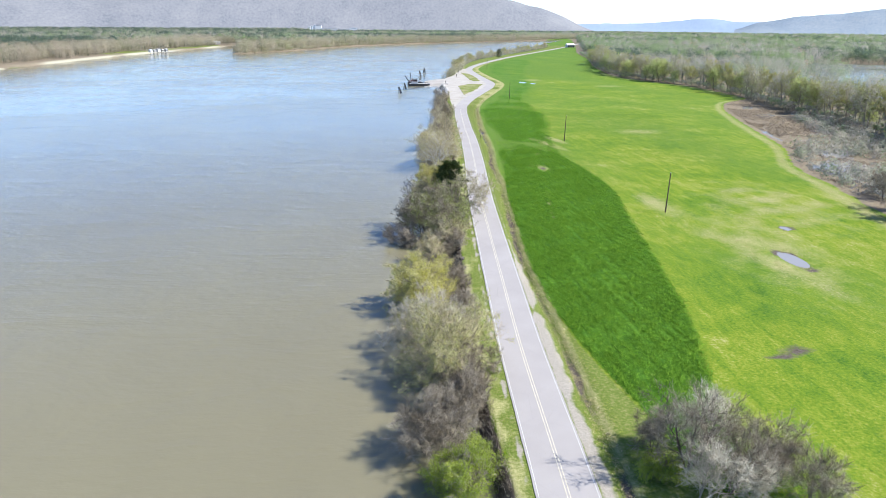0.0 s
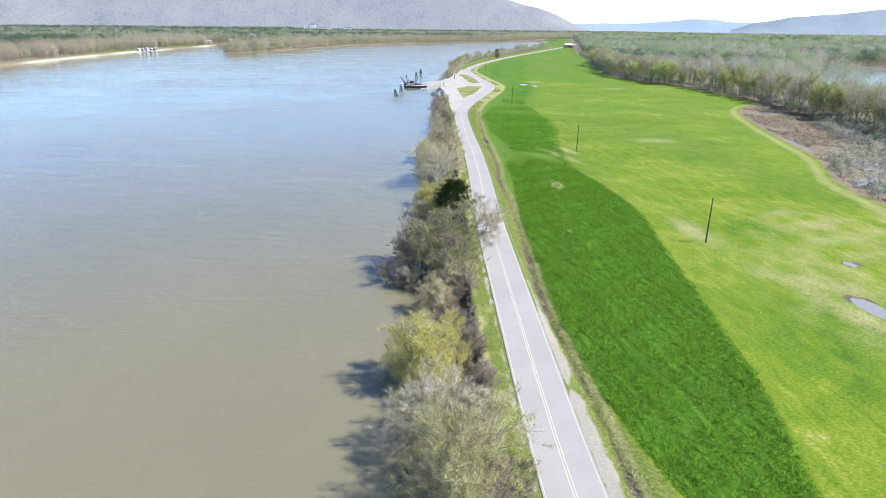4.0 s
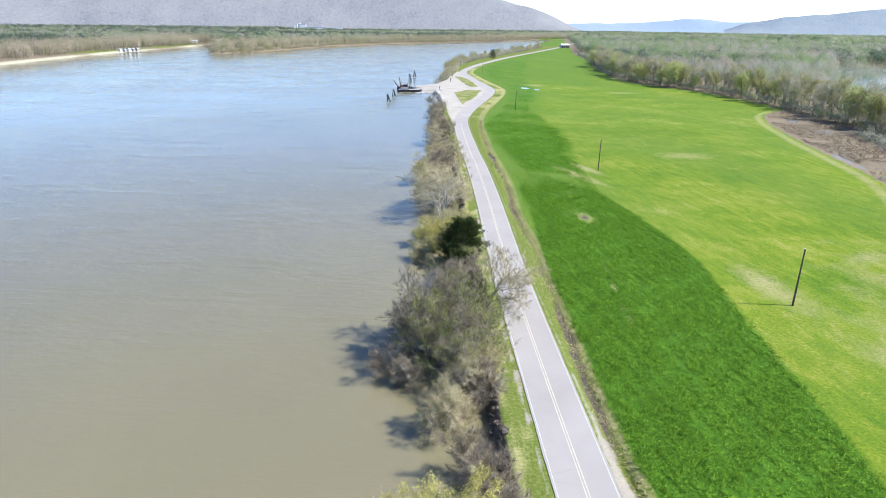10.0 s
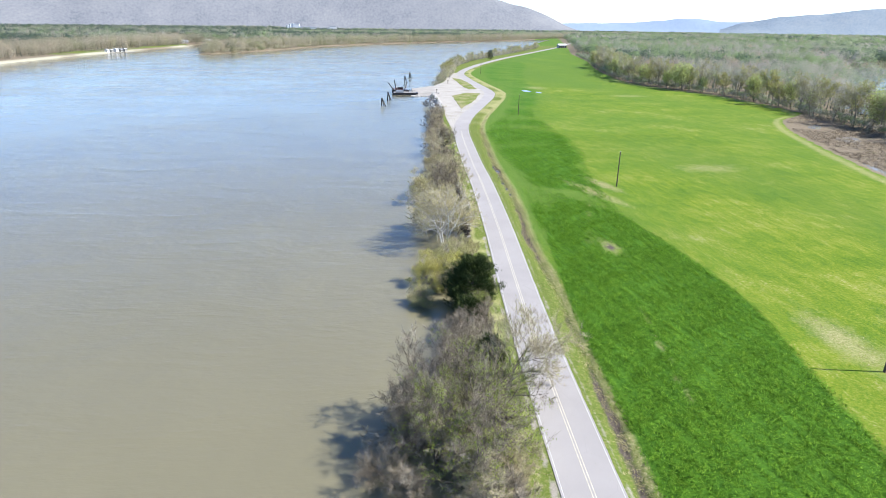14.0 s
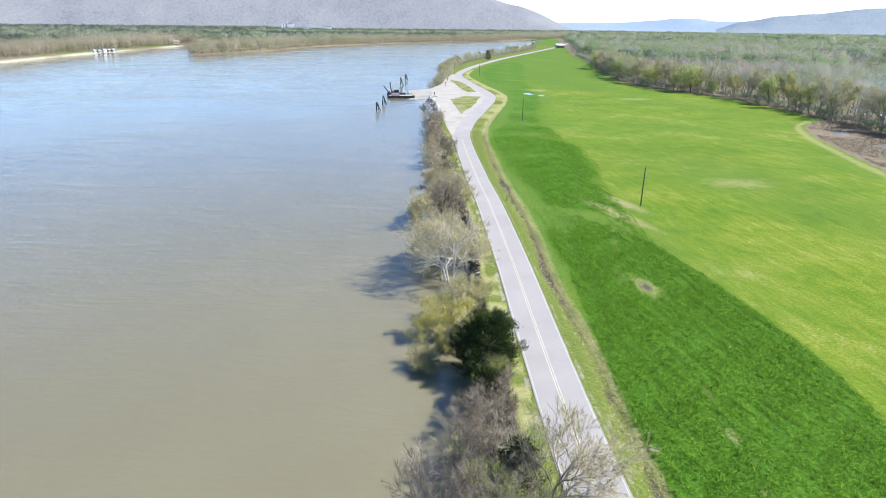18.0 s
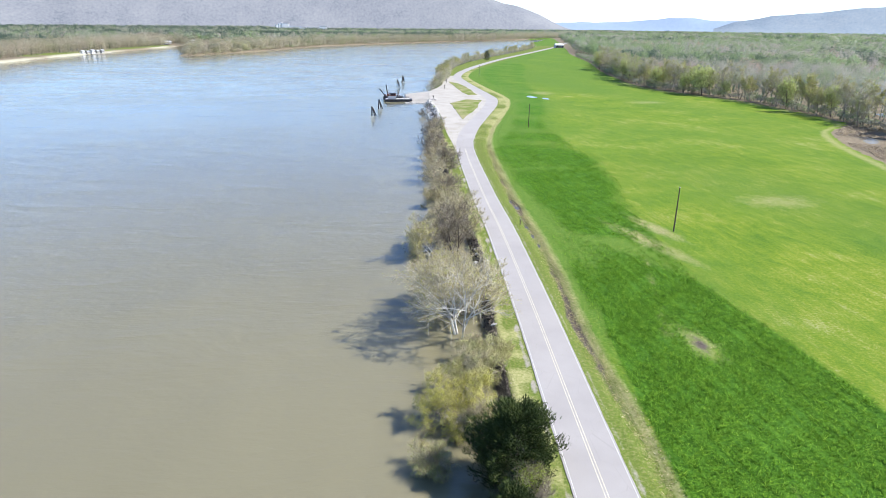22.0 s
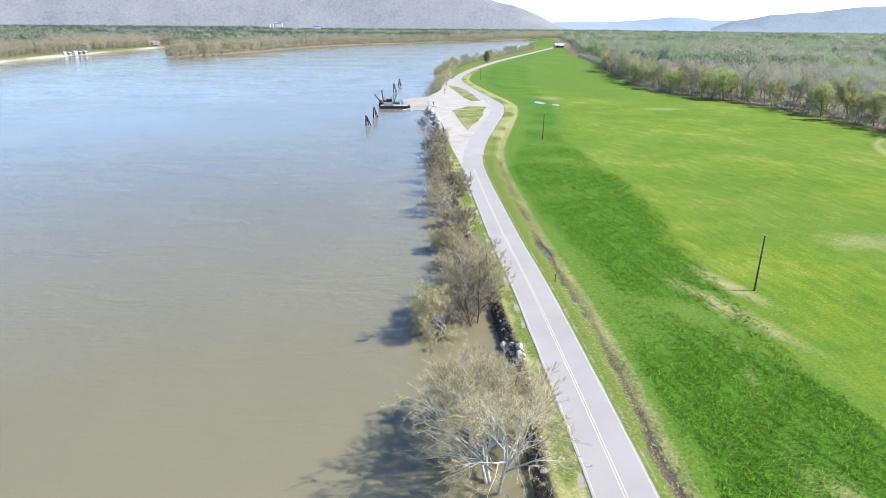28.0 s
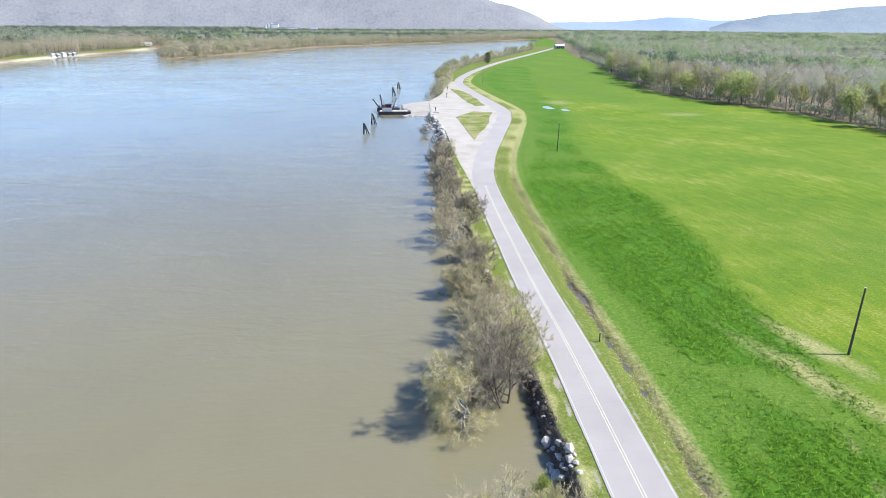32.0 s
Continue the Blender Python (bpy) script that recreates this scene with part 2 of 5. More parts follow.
M_ROCK = plain("pale_limestone", (0.46, 0.44, 0.41), 0.4, 1.2, bump=0.5)
M_ROCK_DARK = plain("dark_wet_clods", (0.1, 0.085, 0.07), 0.4, 1.5, bump=0.5)
M_WOOD_POLE = plain("weathered_pole_wood", (0.1, 0.08, 0.065), 0.3, 1.5, grain=(6, 6, 0.5))
M_TIMBER = plain("black_creosoted_timber", (0.03, 0.026, 0.024), 0.35, 2, grain=(4, 4, 0.6))
M_STEEL_DARK = plain("dark_painted_steel", (0.035, 0.035, 0.04), 0.3, 1.5, rough=0.5, spec=0.4)
M_STEEL_RED = plain("rusty_red_steel", (0.2, 0.075, 0.05), 0.4, 2, rough=0.7)
M_WHITE = plain("white_paint", (0.78, 0.78, 0.76), 0.08, 1.0, rough=0.6)
M_GREY_METAL = plain("grey_metal_roof", (0.42, 0.43, 0.45), 0.15, 0.5, rough=0.5)
# Near-black; on the barn bays it stands for the shade inside.
M_DARK = plain("dark_opening_shade", (0.03, 0.03, 0.035), 0.2, 1.0)
M_CONCRETE = plain("grey_concrete", (0.42, 0.41, 0.38), 0.2, 0.6)
# Distance haze is painted into these three hill colours as pale blue.
M_HILL = hill_material("hazed_bare_hillside", (0.14, 0.158, 0.175), (0.205, 0.216, 0.232), (0.26, 0.268, 0.27))
M_RIDGE = hill_material("haze_blue_ridge", (0.25, 0.32, 0.41), (0.27, 0.345, 0.435), (0.29, 0.365, 0.455), 0.006)
M_RIDGE_MID = hill_material("haze_blue_wooded_hill", (0.16, 0.21, 0.25), (0.225, 0.275, 0.315), (0.28, 0.32, 0.34), 0.012)
M_BRUSH = foliage("dead_brown_brush", [(0.0, (0.14, 0.115, 0.085)), (0.5, (0.25, 0.21, 0.155)), (0.8, (0.35, 0.295, 0.22)), (1.0, (0.25, 0.27, 0.12))], 0.2, 0.2)


# ---- mesh helpers ----
def mesh_np(name, verts, faces, mat, attrs=None, colors=None, smooth=False, normals=None):
    """A mesh from arrays: faces all triangles or all quads, or a list of both arrays."""
    verts = np.asarray(verts, np.float32)
    groups = [np.asarray(f, np.int32) for f in (faces if isinstance(faces, list) else [faces]) if len(f)]
    me = bpy.data.meshes.new(name)
    loops = np.concatenate([g.ravel() for g in groups])
    sizes = np.concatenate([np.full(len(g), g.shape[1], np.int32) for g in groups])
    me.vertices.add(len(verts))
    me.vertices.foreach_set("co", verts.ravel())
    me.loops.add(len(loops))
    me.loops.foreach_set("vertex_index", loops)
    me.polygons.add(len(sizes))
    me.polygons.foreach_set("loop_start", np.concatenate([[0], np.cumsum(sizes)[:-1]]).astype(np.int32))
    me.polygons.foreach_set("use_smooth", np.full(len(sizes), smooth))
    for k, v in (attrs or {}).items():
        me.attributes.new(k, "FLOAT", "POINT").data.foreach_set("value", np.asarray(v, np.float32))
    for k, v in (colors or {}).items():
        me.attributes.new(k, "FLOAT_COLOR", "POINT").data.foreach_set("color", np.asarray(v, np.float32).ravel())
    me.update(calc_edges=True)
    me.materials.append(mat)
    if normals is not None:
        me.normals_split_custom_set_from_vertices(normals.tolist())
    return me


def part(name, data, mat, parent=None, label=""):
    """Links a bmesh or a mesh as one object under a thing or a part."""
    if isinstance(data, bmesh.types.BMesh):
        me = bpy.data.meshes.new(name)
        data.to_mesh(me)
        data.free()
        me.materials.append(mat)
    else:
        me = data
    ob = new(name, me)
    ob.parent = parent
    return tagged(ob, label) if label else ob


def thing(name, place, label, category, group="", kind="", turn=0):
    ob = new(name)
    ob.empty_display_size = 0.3
    ob.matrix_basis = pose(*place, 0, 0, turn)
    return tagged(ob, label, category, group, kind)


def box(bm, c, s, rz=0.0, bevel=0.0):
    m = Matrix.Translation(c) @ Matrix.Rotation(rz, 4, "Z") @ Matrix.Diagonal((*s, 1))
    r = bmesh.ops.create_cube(bm, size=1, matrix=m)
    if bevel:
        es = list({e for v in r["verts"] for e in v.link_edges})
        bmesh.ops.bevel(bm, geom=es, offset=bevel, segments=1, affect="EDGES", profile=0.5)
    return bm


def rod(bm, a, b, r0, r1=None, seg=8):
    a, b = Vector(a), Vector(b)
    d = b - a
    m = Matrix.Translation((a + b) / 2) @ d.to_track_quat("Z", "Y").to_matrix().to_4x4()
    bmesh.ops.create_cone(bm, cap_ends=True, segments=seg, radius1=r0, radius2=r0 if r1 is None else r1, depth=d.length, matrix=m)
    return bm


def curve(*knots):
    """A smooth function through (place, value) knots."""
    k = np.array(knots, float)
    xs, ys = k[:, 0], k[:, 1]
    d = np.gradient(ys, xs)

    def f(q):
        q = np.asarray(q, float)
        i = np.clip(np.searchsorted(xs, q) - 1, 0, len(xs) - 2)
        h = xs[i + 1] - xs[i]
        t = np.clip((q - xs[i]) / h, 0, 1)
        a, b = ys[i], ys[i + 1]
        s = (b - a) / h
        m0, m1 = d[i], d[i + 1]
        lim = 3 * np.abs(s)
        m0, m1 = np.clip(m0, -lim, lim), np.clip(m1, -lim, lim)
        t2, t3 = t * t, t * t * t
        v = (2 * t3 - 3 * t2 + 1) * a + (t3 - 2 * t2 + t) * h * m0 + (3 * t2 - 2 * t3) * b + (t3 - t2) * h * m1
        v = np.where(q < xs[0], ys[0] + (q - xs[0]) * (ys[1] - ys[0]) / (xs[1] - xs[0]), v)
        return np.where(q > xs[-1], ys[-1] + (q - xs[-1]) * (ys[-1] - ys[-2]) / (xs[-1] - xs[-2]), v)
    return f


def wave(x, y, scale, seed=0):
    """A cheap smooth noise on arrays, about -1 to 1."""
    r = np.random.RandomState(seed)
    out = np.zeros(np.broadcast(x, y).shape)
    for k in range(6):
        an, ph, f = r.uniform(0, 6.28), r.uniform(0, 6.28), r.uniform(0.6, 2.2) / scale
        out = out + np.sin((x * np.cos(an) + y * np.sin(an)) * f * 2 + ph)
    return out / 3.0


def step(v, a, b):
    t = np.clip((v - a) / (b - a), 0, 1)
    return t * t * (3 - 2 * t)


# ---- the plan: lines along the river, as x for each y ----
WATER_Z = -2.0
road_x = curve((-120, 4), (0, 13.6), (43, 17.25), (72, 19.1), (93, 20.9), (119, 23.15), (143, 25.35), (163, 27.55), (188, 30.4), (206, 32.25), (230, 34.5), (249, 35.9), (271, 37.9),
               (295, 40.2), (312, 42.2), (325, 44.4), (345, 49.2), (387, 62.7), (430, 76.5), (450, 81), (475, 82.3), (502, 82.4), (555, 83.6), (594, 86.0), (630, 94), (666, 105.5), (782, 151.5), (996, 253.5), (1200, 352), (1500, 480), (2200, 760))
brink_x = curve((-120, -2), (0, 9), (45, 12.4), (61, 12.4), (80, 13.6), (100, 15.2), (120, 17), (143, 19.6), (176, 22.7), (190, 24.5), (202, 26.5), (219, 28.0), (250, 29.6), (293, 32.8), (330, 37.6), (361, 40.2), (404, 44.6), (444, 46.2),
                (500, 57), (516, 59.5), (571, 71), (603, 78), (640, 84), (706, 100), (816, 141), (917, 188), (1147, 296), (1500, 400), (1800, 520), (2300, 760))
field_x = curve((-100, 95), (60, 103), (129, 114.6), (153, 120.8), (171, 124.5), (204, 141), (236, 151), (275, 163.5), (312, 178), (334, 192), (352, 213), (372, 215.5), (400, 217), (441, 213), (470, 203), (497, 197), (520, 196), (580, 206), (644, 220), (763, 254), (988, 308), (1060, 330), (1200, 372), (2000, 600))
ditch_u = curve((0, 5.6), (75, 5.6), (103, 4.6), (127, 5.3), (143, 5.6), (161, 5.9), (183, 5.0), (205, 6.0), (220, 6.1), (235, 6.2), (246, 6.2), (290, 7.2), (329, 8.0), (400, 8.4), (450, 8), (600, 7), (1000, 8))
bank_left = curve((-300, -345), (600, -337), (700, -332), (930, -315), (1140, -280), (1300, -262), (1400, -250))
bank_isle = curve((930, -196), (955, -182), (1060, -125), (1268, -39), (1467, 117), (1668, 331), (1826, 500), (2200, 900), (3000, 1700))


def river_depth(x, y):
    """Metres into the river from the nearer shore; negative on land."""
    near = brink_x(y) - x
    far = x - np.where(y < 1300, bank_left(y), -1e5)
    isle_in = curve((930, -192), (955, -196), (1100, -222), (1300, -255))
    isle = np.where(y > 935, np.maximum(x - bank_isle(y), np.where(y < 1290, isle_in(y) - x, -1e5)), 1e5)
    return np.minimum(np.minimum(near, far), isle)


def flood_pool(x, y):
    """Open water in the flooded corner: a channel along the field's edge and two pools."""
    edge = np.exp(-((x - field_x(y) - 3.6 - 0.6 * wave(x, y, 7, 61)) / 1.7) ** 2) * step(y, 212, 222) * step(252 - y, 0, 10)
    pool = np.exp(-(((x - 155 - (y - 196) * 0.5) / 6.5) ** 2 + ((y - 196) / 9) ** 2) ** 2)
    long_pool = np.exp(-(((x - 187 - (y - 246) * 0.55) / 9) ** 2 + ((y - 246) / 13) ** 2) ** 2) * (0.75 + 0.5 * wave(x, y, 8, 62))
    return np.clip(edge * 0.8 + pool * 0.8 + long_pool * 0.6, 0, 1)


def ground_z(x, y):
    d = river_depth(x, y)
    u = x - road_x(y)
    z = 0.05 * wave(x, y, 18, 3) + 0.04 * wave(x, y, 5, 4)
    z = z * step(np.abs(u), 4, 9) * (1 - (y > 318) * (y < 615) * (u < 4))
    z = z - (0.4 + 0.18 * wave(x, y, 2.2, 6)) * np.exp(-((u - ditch_u(y) - 0.25 * wave(x, y, 4, 7)) / 0.9) ** 2) * (0.2 + 0.8 * step(390 - y, 0, 90)) * (y < 600) - 0.06 * step(u, 3.0, 3.6) * (u < 12)
    near = x > -150
    bank = np.where(near, -3.4 * step(d, -0.35, 2.3) - 2.0 * step(d, 2, 18), -3.0 * step(d, -1, 4) - 3 * step(d, 4, 30))
    land = np.where(near, 0.0, 0.4 + 1.5 * step(-d, 5, 60) - 1.9 * step(d, -6, 0.5))
    wet = step(x - field_x(y), 1, 5.5)
    z = z * (d < 0) + bank + land * (d < 8) - (0.44 + 0.1 * step(205 - y, 0, 10)) * wet * (y < 420) + 0.22 * wet * wave(x, y, 14, 8) * (y < 420) * step(x - field_x(y), 3, 15)
    z = z - 0.5 * flood_pool(x, y)
    for px, py, pr, pd in PUDDLES:
        z = z - pd * np.exp(-(((x - px) / pr[0]) ** 2 + ((y - py) / pr[1]) ** 2))
    return z


PUDDLES = [(51.9, 66.4, (7.4, 2.0), 0.12), (75.2, 98.5, (2.6, 6.5), 0.2), (85.6, 116.2, (1.6, 2.6), 0.16), (106, 462, (3.4, 7), 0.2), (112, 452, (2.5, 6), 0.2)]


def zones(x, y):
    """Two RGBA fields of ground cover: dark crop, straw, mud, gravel; brush, sand, verge."""
    u, d = x - road_x(y), river_depth(x, y)
    dl, w = ditch_u(y), wave(x, y, 9, 11)
    strip_r = curve((30, 31), (55, 38), (65, 41), (78, 45.5), (90, 48), (104, 51), (129, 56), (150, 60.5), (168, 61), (186, 60), (200, 57), (206, 50), (215, 40))
    strip2_l = curve((214, 58), (222, 50), (228, 47), (242, 46.6), (261, 47.2), (282, 48.6), (309, 51), (330, 58), (360, 69), (400, 80), (440, 90), (480, 96), (560, 100), (640, 112), (720, 140), (800, 175))
    strip2_r = curve((214, 66), (222, 64.5), (240, 68), (263, 74), (290, 79), (312, 81), (360, 85), (387, 94), (420, 104), (471, 116), (520, 124), (577, 136), (640, 152), (706, 172), (760, 180), (800, 176))
    light = curve((30, 10), (50, 5.6), (56, 4.6), (65, 2.6), (75, 1.0), (85, 0), (150, 0), (175, 2), (200, 6), (215, 10))
    s1 = step(u, dl + 0.7 + light(y), dl + 1.5 + light(y)) * step(strip_r(y) - x, -1.6, 1.6) * step(y, 20, 24) * step(210 - y, 0, 10)
    s2 = (0.8 - 0.22 * step(y, 260, 340) - 0.1 * step(y, 400, 520) + 0.22 * wave(x, y, 12, 13)) * step(x - strip2_l(y), -3, 4) * step(strip2_r(y) - x, -4, 6) * step(y, 216, 226) * step(790 - y, 0, 30)
    s3 = (0.5 + 0.3 * wave(x, y * 0.5, 5, 17)) * step(u, dl + 1.8, dl + 4) * step(dl + 26 - u, 0, 5) * step(y, 176, 190) * step(230 - y, 0, 10)
    dark = np.clip(np.maximum(s1, s2) + s3, 0, 1)
    dark = dark * (1 - np.exp(-(((x - 48.9) / 1.6) ** 2 + ((y - 176.5) / 4.2) ** 2)) * 1.3).clip(0, 1)
    straw = 0.8 * (0.6 + 0.6 * wave(x, y, 2.2, 18)) * np.exp(-((x - 38.5 - (y - 126) * 0.2) / 0.45) ** 2) * step(y, 118, 126) * step(154 - y, 0, 6)
    straw = straw + (0.5 + 0.4 * w) * step(u, 3.3, 4) * step(dl + 2.5 - u, 0, 2) * step(y, 318, 350) * (y < 700)
    straw = straw + 0.6 * (0.5 + 0.6 * wave(x, y, 3, 19)) * np.exp(-((x - 51.5 - (y - 195) * 0.36) / 0.8) ** 2) * step(y, 176, 184) * step(232 - y, 0, 8)
    straw = straw + 0.82 * np.exp(-(((x - 59 + (y - 222) * 0.25) / 2.2) ** 2 + ((y - 216) / 14) ** 2))
    straw = straw + 0.9 * np.exp(-(((x - 65.5 + (y - 224) * 0.2) / 2.0) ** 2 + ((y - 224) / 9) ** 2))
    straw = straw + 0.7 * np.exp(-(((x - 66) / 3) ** 2 + ((y - 138) / 9) ** 2)) + 0.5 * np.exp(-(((x - 48.9) / 2.8) ** 2 + ((y - 177) / 7) ** 2))
    straw = straw + (0.5 + 0.25 * wave(x, y, 5, 12)) * np.exp(-(((x - 72) / 11) ** 2 + ((y - 103) / 26) ** 2)) + (0.48 + 0.25 * wave(x, y, 5, 20)) * np.exp(-(((x - 95) / 16) ** 2 + ((y - 135) / 24) ** 2))
    straw = straw + 0.5 * np.exp(-(((x - 104) / 12) ** 2 + ((y - 240) / 7) ** 2)) + 0.55 * np.exp(-(((x - 118) / 9) ** 2 + ((y - 480) / 12) ** 2)) + 0.5 * np.exp(-(((x - 160) / 14) ** 2 + ((y - 430) / 8) ** 2))
    straw = straw + 0.65 * np.exp(-((x - field_x(y) + 2.5) / 2.2) ** 2) * (y < 560) + 0.7 * np.exp(-((u - dl - 0.9) / (0.6 + 0.6 * step(y, 140, 200))) ** 2) * (y < 640)
    straw = straw + (0.26 + 0.5 * wave(x, y, 2.6, 24)) * step(-u, 3.0, 3.4) * step(-d, 0.0, 0.4) * (x > -20) * (y < 330) + 0.6 * np.exp(-((d + 0.5) / 0.5) ** 2) * (u < 0) * (x > -20) * (y < 330)
    mud = (0.58 + 0.3 * w) * np.exp(-((u - dl - 0.25 * wave(x, y, 4, 7)) / 0.75) ** 2) * step(310 - y, 0, 40) + 1.0 * step(d, -0.5, 0.3) * (x > road_x(y) - 70)
    mud = mud + 0.7 * np.exp(-(((x - 48.9) / 1.3) ** 2 + ((y - 176.5) / 3.6) ** 2))
    for px, py, pr, pd in PUDDLES[:3]:
        mud = mud + (0.7 + 0.4 * wave(x, y, 2.5, 15)) * np.exp(-(((x - px) / pr[0]) ** 2 + ((y - py) / pr[1]) ** 2) ** 2)
    grav = np.where(u < 0, 0.2 + 0.2 * wave(x, y, 3.5, 26), 0.46) * np.exp(-((np.abs(u) - 3.4) / 0.55) ** 2) + 0.16 * np.exp(-((u + 3.9) / 1.0) ** 2) * (w > 0)
    grav = grav + (0.3 + 0.6 * wave(x, y, 1.1, 25)) * np.exp(-((u + 3.3) / 0.28) ** 2) * (y < 330)
    grav = grav + (0.62 + 0.3 * wave(x, y, 2.6, 16)) * np.exp(-((u - 4.0) / 0.95) ** 2) * step(118 - y, 0, 30)
    verge = step(-d, 0.2, 0.6) * (u < 0) * (y < 1300) * (x > 0) + step(dl + 1.2 - u, -0.5, 0.6) * (u > 0) * (y < 900) * 0.95
    verge = np.maximum(verge, step(dl + 0.7 + light(y) - u, -0.6, 0.6) * (u > 0) * (y < 85))
    verge = np.maximum(verge, step(6 + 3 * w - np.abs(u), 0, 2) * (y > 320))
    brush = step(x - field_x(y), -0.3, 1.2) + step(-d, -4, -1) * (x < -150) + (y > 1150) * (x > road_x(y) + 25) + (y > 900) * (x < brink_x(y) - 40)
    sand = step(d, -7, -4) * step(1.8 - d, 0, 1) * (x < -100) * (x < bank_left(y) + 30) * (0.75 + 0.4 * wave(x, y, 60, 27)) * (1 - 0.4 * step(y, 1000, 1100)) * (y < 1280)
    lawn = step(d, -34, -24) * step(-d, 3, 6) * (x < -230) * (y < 1450) * step(y, 820, 900) * np.clip(0.7 + 0.35 * wave(x, y, 20, 28), 0, 1)
    brush, verge = brush.clip(0, 1) * (1 - lawn), np.maximum(verge, lawn)
    a = np.stack([dark, straw, mud, grav], -1).clip(0, 1)
    lush = 0.16 + 0.3 * step(y, 160, 220) + 0.2 * wave(x, y, 30, 14) + 0.55 * step(30 - (u - dl), 0, 22) * step(y, 140, 190) + 0.5 * np.exp(-(((x - 92) / 10) ** 2 + ((y - 62) / 18) ** 2)) + 0.35 * step(y, 420, 560)
    b = np.stack([brush.clip(0, 1), sand, verge, lush], -1).clip(0, 1)
    return a, b


# ---- ground, water, hills ----
def spaced(*spans):
    out = []
    for a, b, s in spans:
        out.append(np.arange(a, b, s))
    return np.concatenate(out)


def grid_faces(nr, nc):
    i = np.arange(nr - 1)[:, None] * nc + np.arange(nc - 1)[None, :]
    return np.stack([i, i + 1, i + nc + 1, i + nc], -1).reshape(-1, 4)


us = spaced((-4000, -1000, 250), (-1000, -640, 45), (-640, -440, 2.5), (-440, -240, 10), (-240, -60, 15), (-60, -16, 4), (-16, 13, 0.5), (13, 60, 1.0), (60, 150, 2.0), (150, 260, 4), (260, 900, 20), (900, 4001, 250))
ys = spaced((-900, -60, 60), (-60, 30, 6), (30, 330, 1.4), (330, 640, 2.5), (640, 1200, 5), (1200, 2400, 25), (2400, 4801, 200))
gy, gu = np.meshgrid(ys, us, indexing="ij")
gx = gu + road_x(gy)
gz = ground_z(gx, gy)
gz = np.where(np.abs(gu) > 990, np.minimum(gz, 0.2), gz)
za, zb = zones(gx, gy)
ground = tagged(new("ground", mesh_np("ground", np.stack([gx, gy, gz], -1).reshape(-1, 3), grid_faces(len(ys), len(us)), M_GROUND, None, {"zone_a": za.reshape(-1, 4), "zone_b": zb.reshape(-1, 4)}, True)),
                "flat green river-bottom field with verges and a muddy bank", "ground", kind="structure")

wx, wy = np.meshgrid(np.linspace(-1200, 1500, 28), np.linspace(-600, 3000, 37))
river = tagged(new("water", mesh_np("water", np.stack([wx, wy, np.full(wx.shape, WATER_Z)], -1).reshape(-1, 3), grid_faces(37, 28), M_WATER)),
               "wide muddy olive-brown river with light ripples", "river", kind="structure")


def blob_sheet(cx, cy, rx, ry, z, seed, n=28):
    r = np.random.RandomState(seed)
    an = np.linspace(0, 2 * np.pi, n, endpoint=False)
    k = 1 + 0.16 * np.sin(2 * an + r.uniform(0, 6)) + 0.12 * np.sin(5 * an + r.uniform(0, 6)) + 0.07 * np.sin(9 * an + r.uniform(0, 6))
    v = np.stack([cx + rx * k * np.cos(an), cy + ry * k * np.sin(an), np.full(n, z)], -1)
    v = np.concatenate([[[cx, cy, z]], v])
    i = np.arange(n)
    return v, np.stack([np.zeros(n, int), i + 1, (i + 1) % n + 1], -1)


for k, (px, py, pr, pd) in enumerate(PUDDLES):
    if k == 0:  # dried out
        continue
    v, f = blob_sheet(px, py, pr[0] * 0.85, pr[1] * 0.85, float(ground_z(px, py)) + pd * 0.45, k)
    tagged(new("puddle", mesh_np("puddle", v, f, M_PUDDLE)), "shallow grey rain puddle lying in the green field", "puddle", "puddles in the field", "structure")
wet_x, wet_y = np.meshgrid(np.linspace(0, 1, 12), np.linspace(90, 400, 24))
wv = np.stack([field_x(wet_y) + 1.0 + wet_x * 46, wet_y, np.full(wet_x.shape, -0.62)], -1).reshape(-1, 3)
tagged(new("flood_water", mesh_np("flood_water", wv, grid_faces(24, 12), M_PUDDLE)), "shallow flood water standing among brown brush", "water", kind="structure")
la, lr = np.meshgrid(np.radians(np.linspace(34.5, 52, 22)), np.linspace(430, 860, 30), indexing="ij")
lr = lr + 9 * wave(la * 60, lr, 20, 94)
lake_v, lake_f = np.stack([2 + lr * np.sin(la), lr * np.cos(la), np.full(la.shape, 0.35)], -1).reshape(-1, 3), grid_faces(22, 30)[:, ::-1]
tagged(new("lake", mesh_np("lake", lake_v, lake_f, M_PUDDLE)), "pale backwater lake behind the woods", "water", kind="structure")
ditch_v = np.array([[road_x(y) + ditch_u(y) + o * math.sin(math.pi * (y - 205) / 60), y, -0.53] for y in np.arange(205, 265.1, 2.0) for o in (-1.2, 1.2)])
tagged(new("ditch_water", mesh_np("ditch_water", ditch_v, grid_faces(len(ditch_v) // 2, 2), M_DITCH)), "thin line of standing water in the ditch", "water", kind="structure")


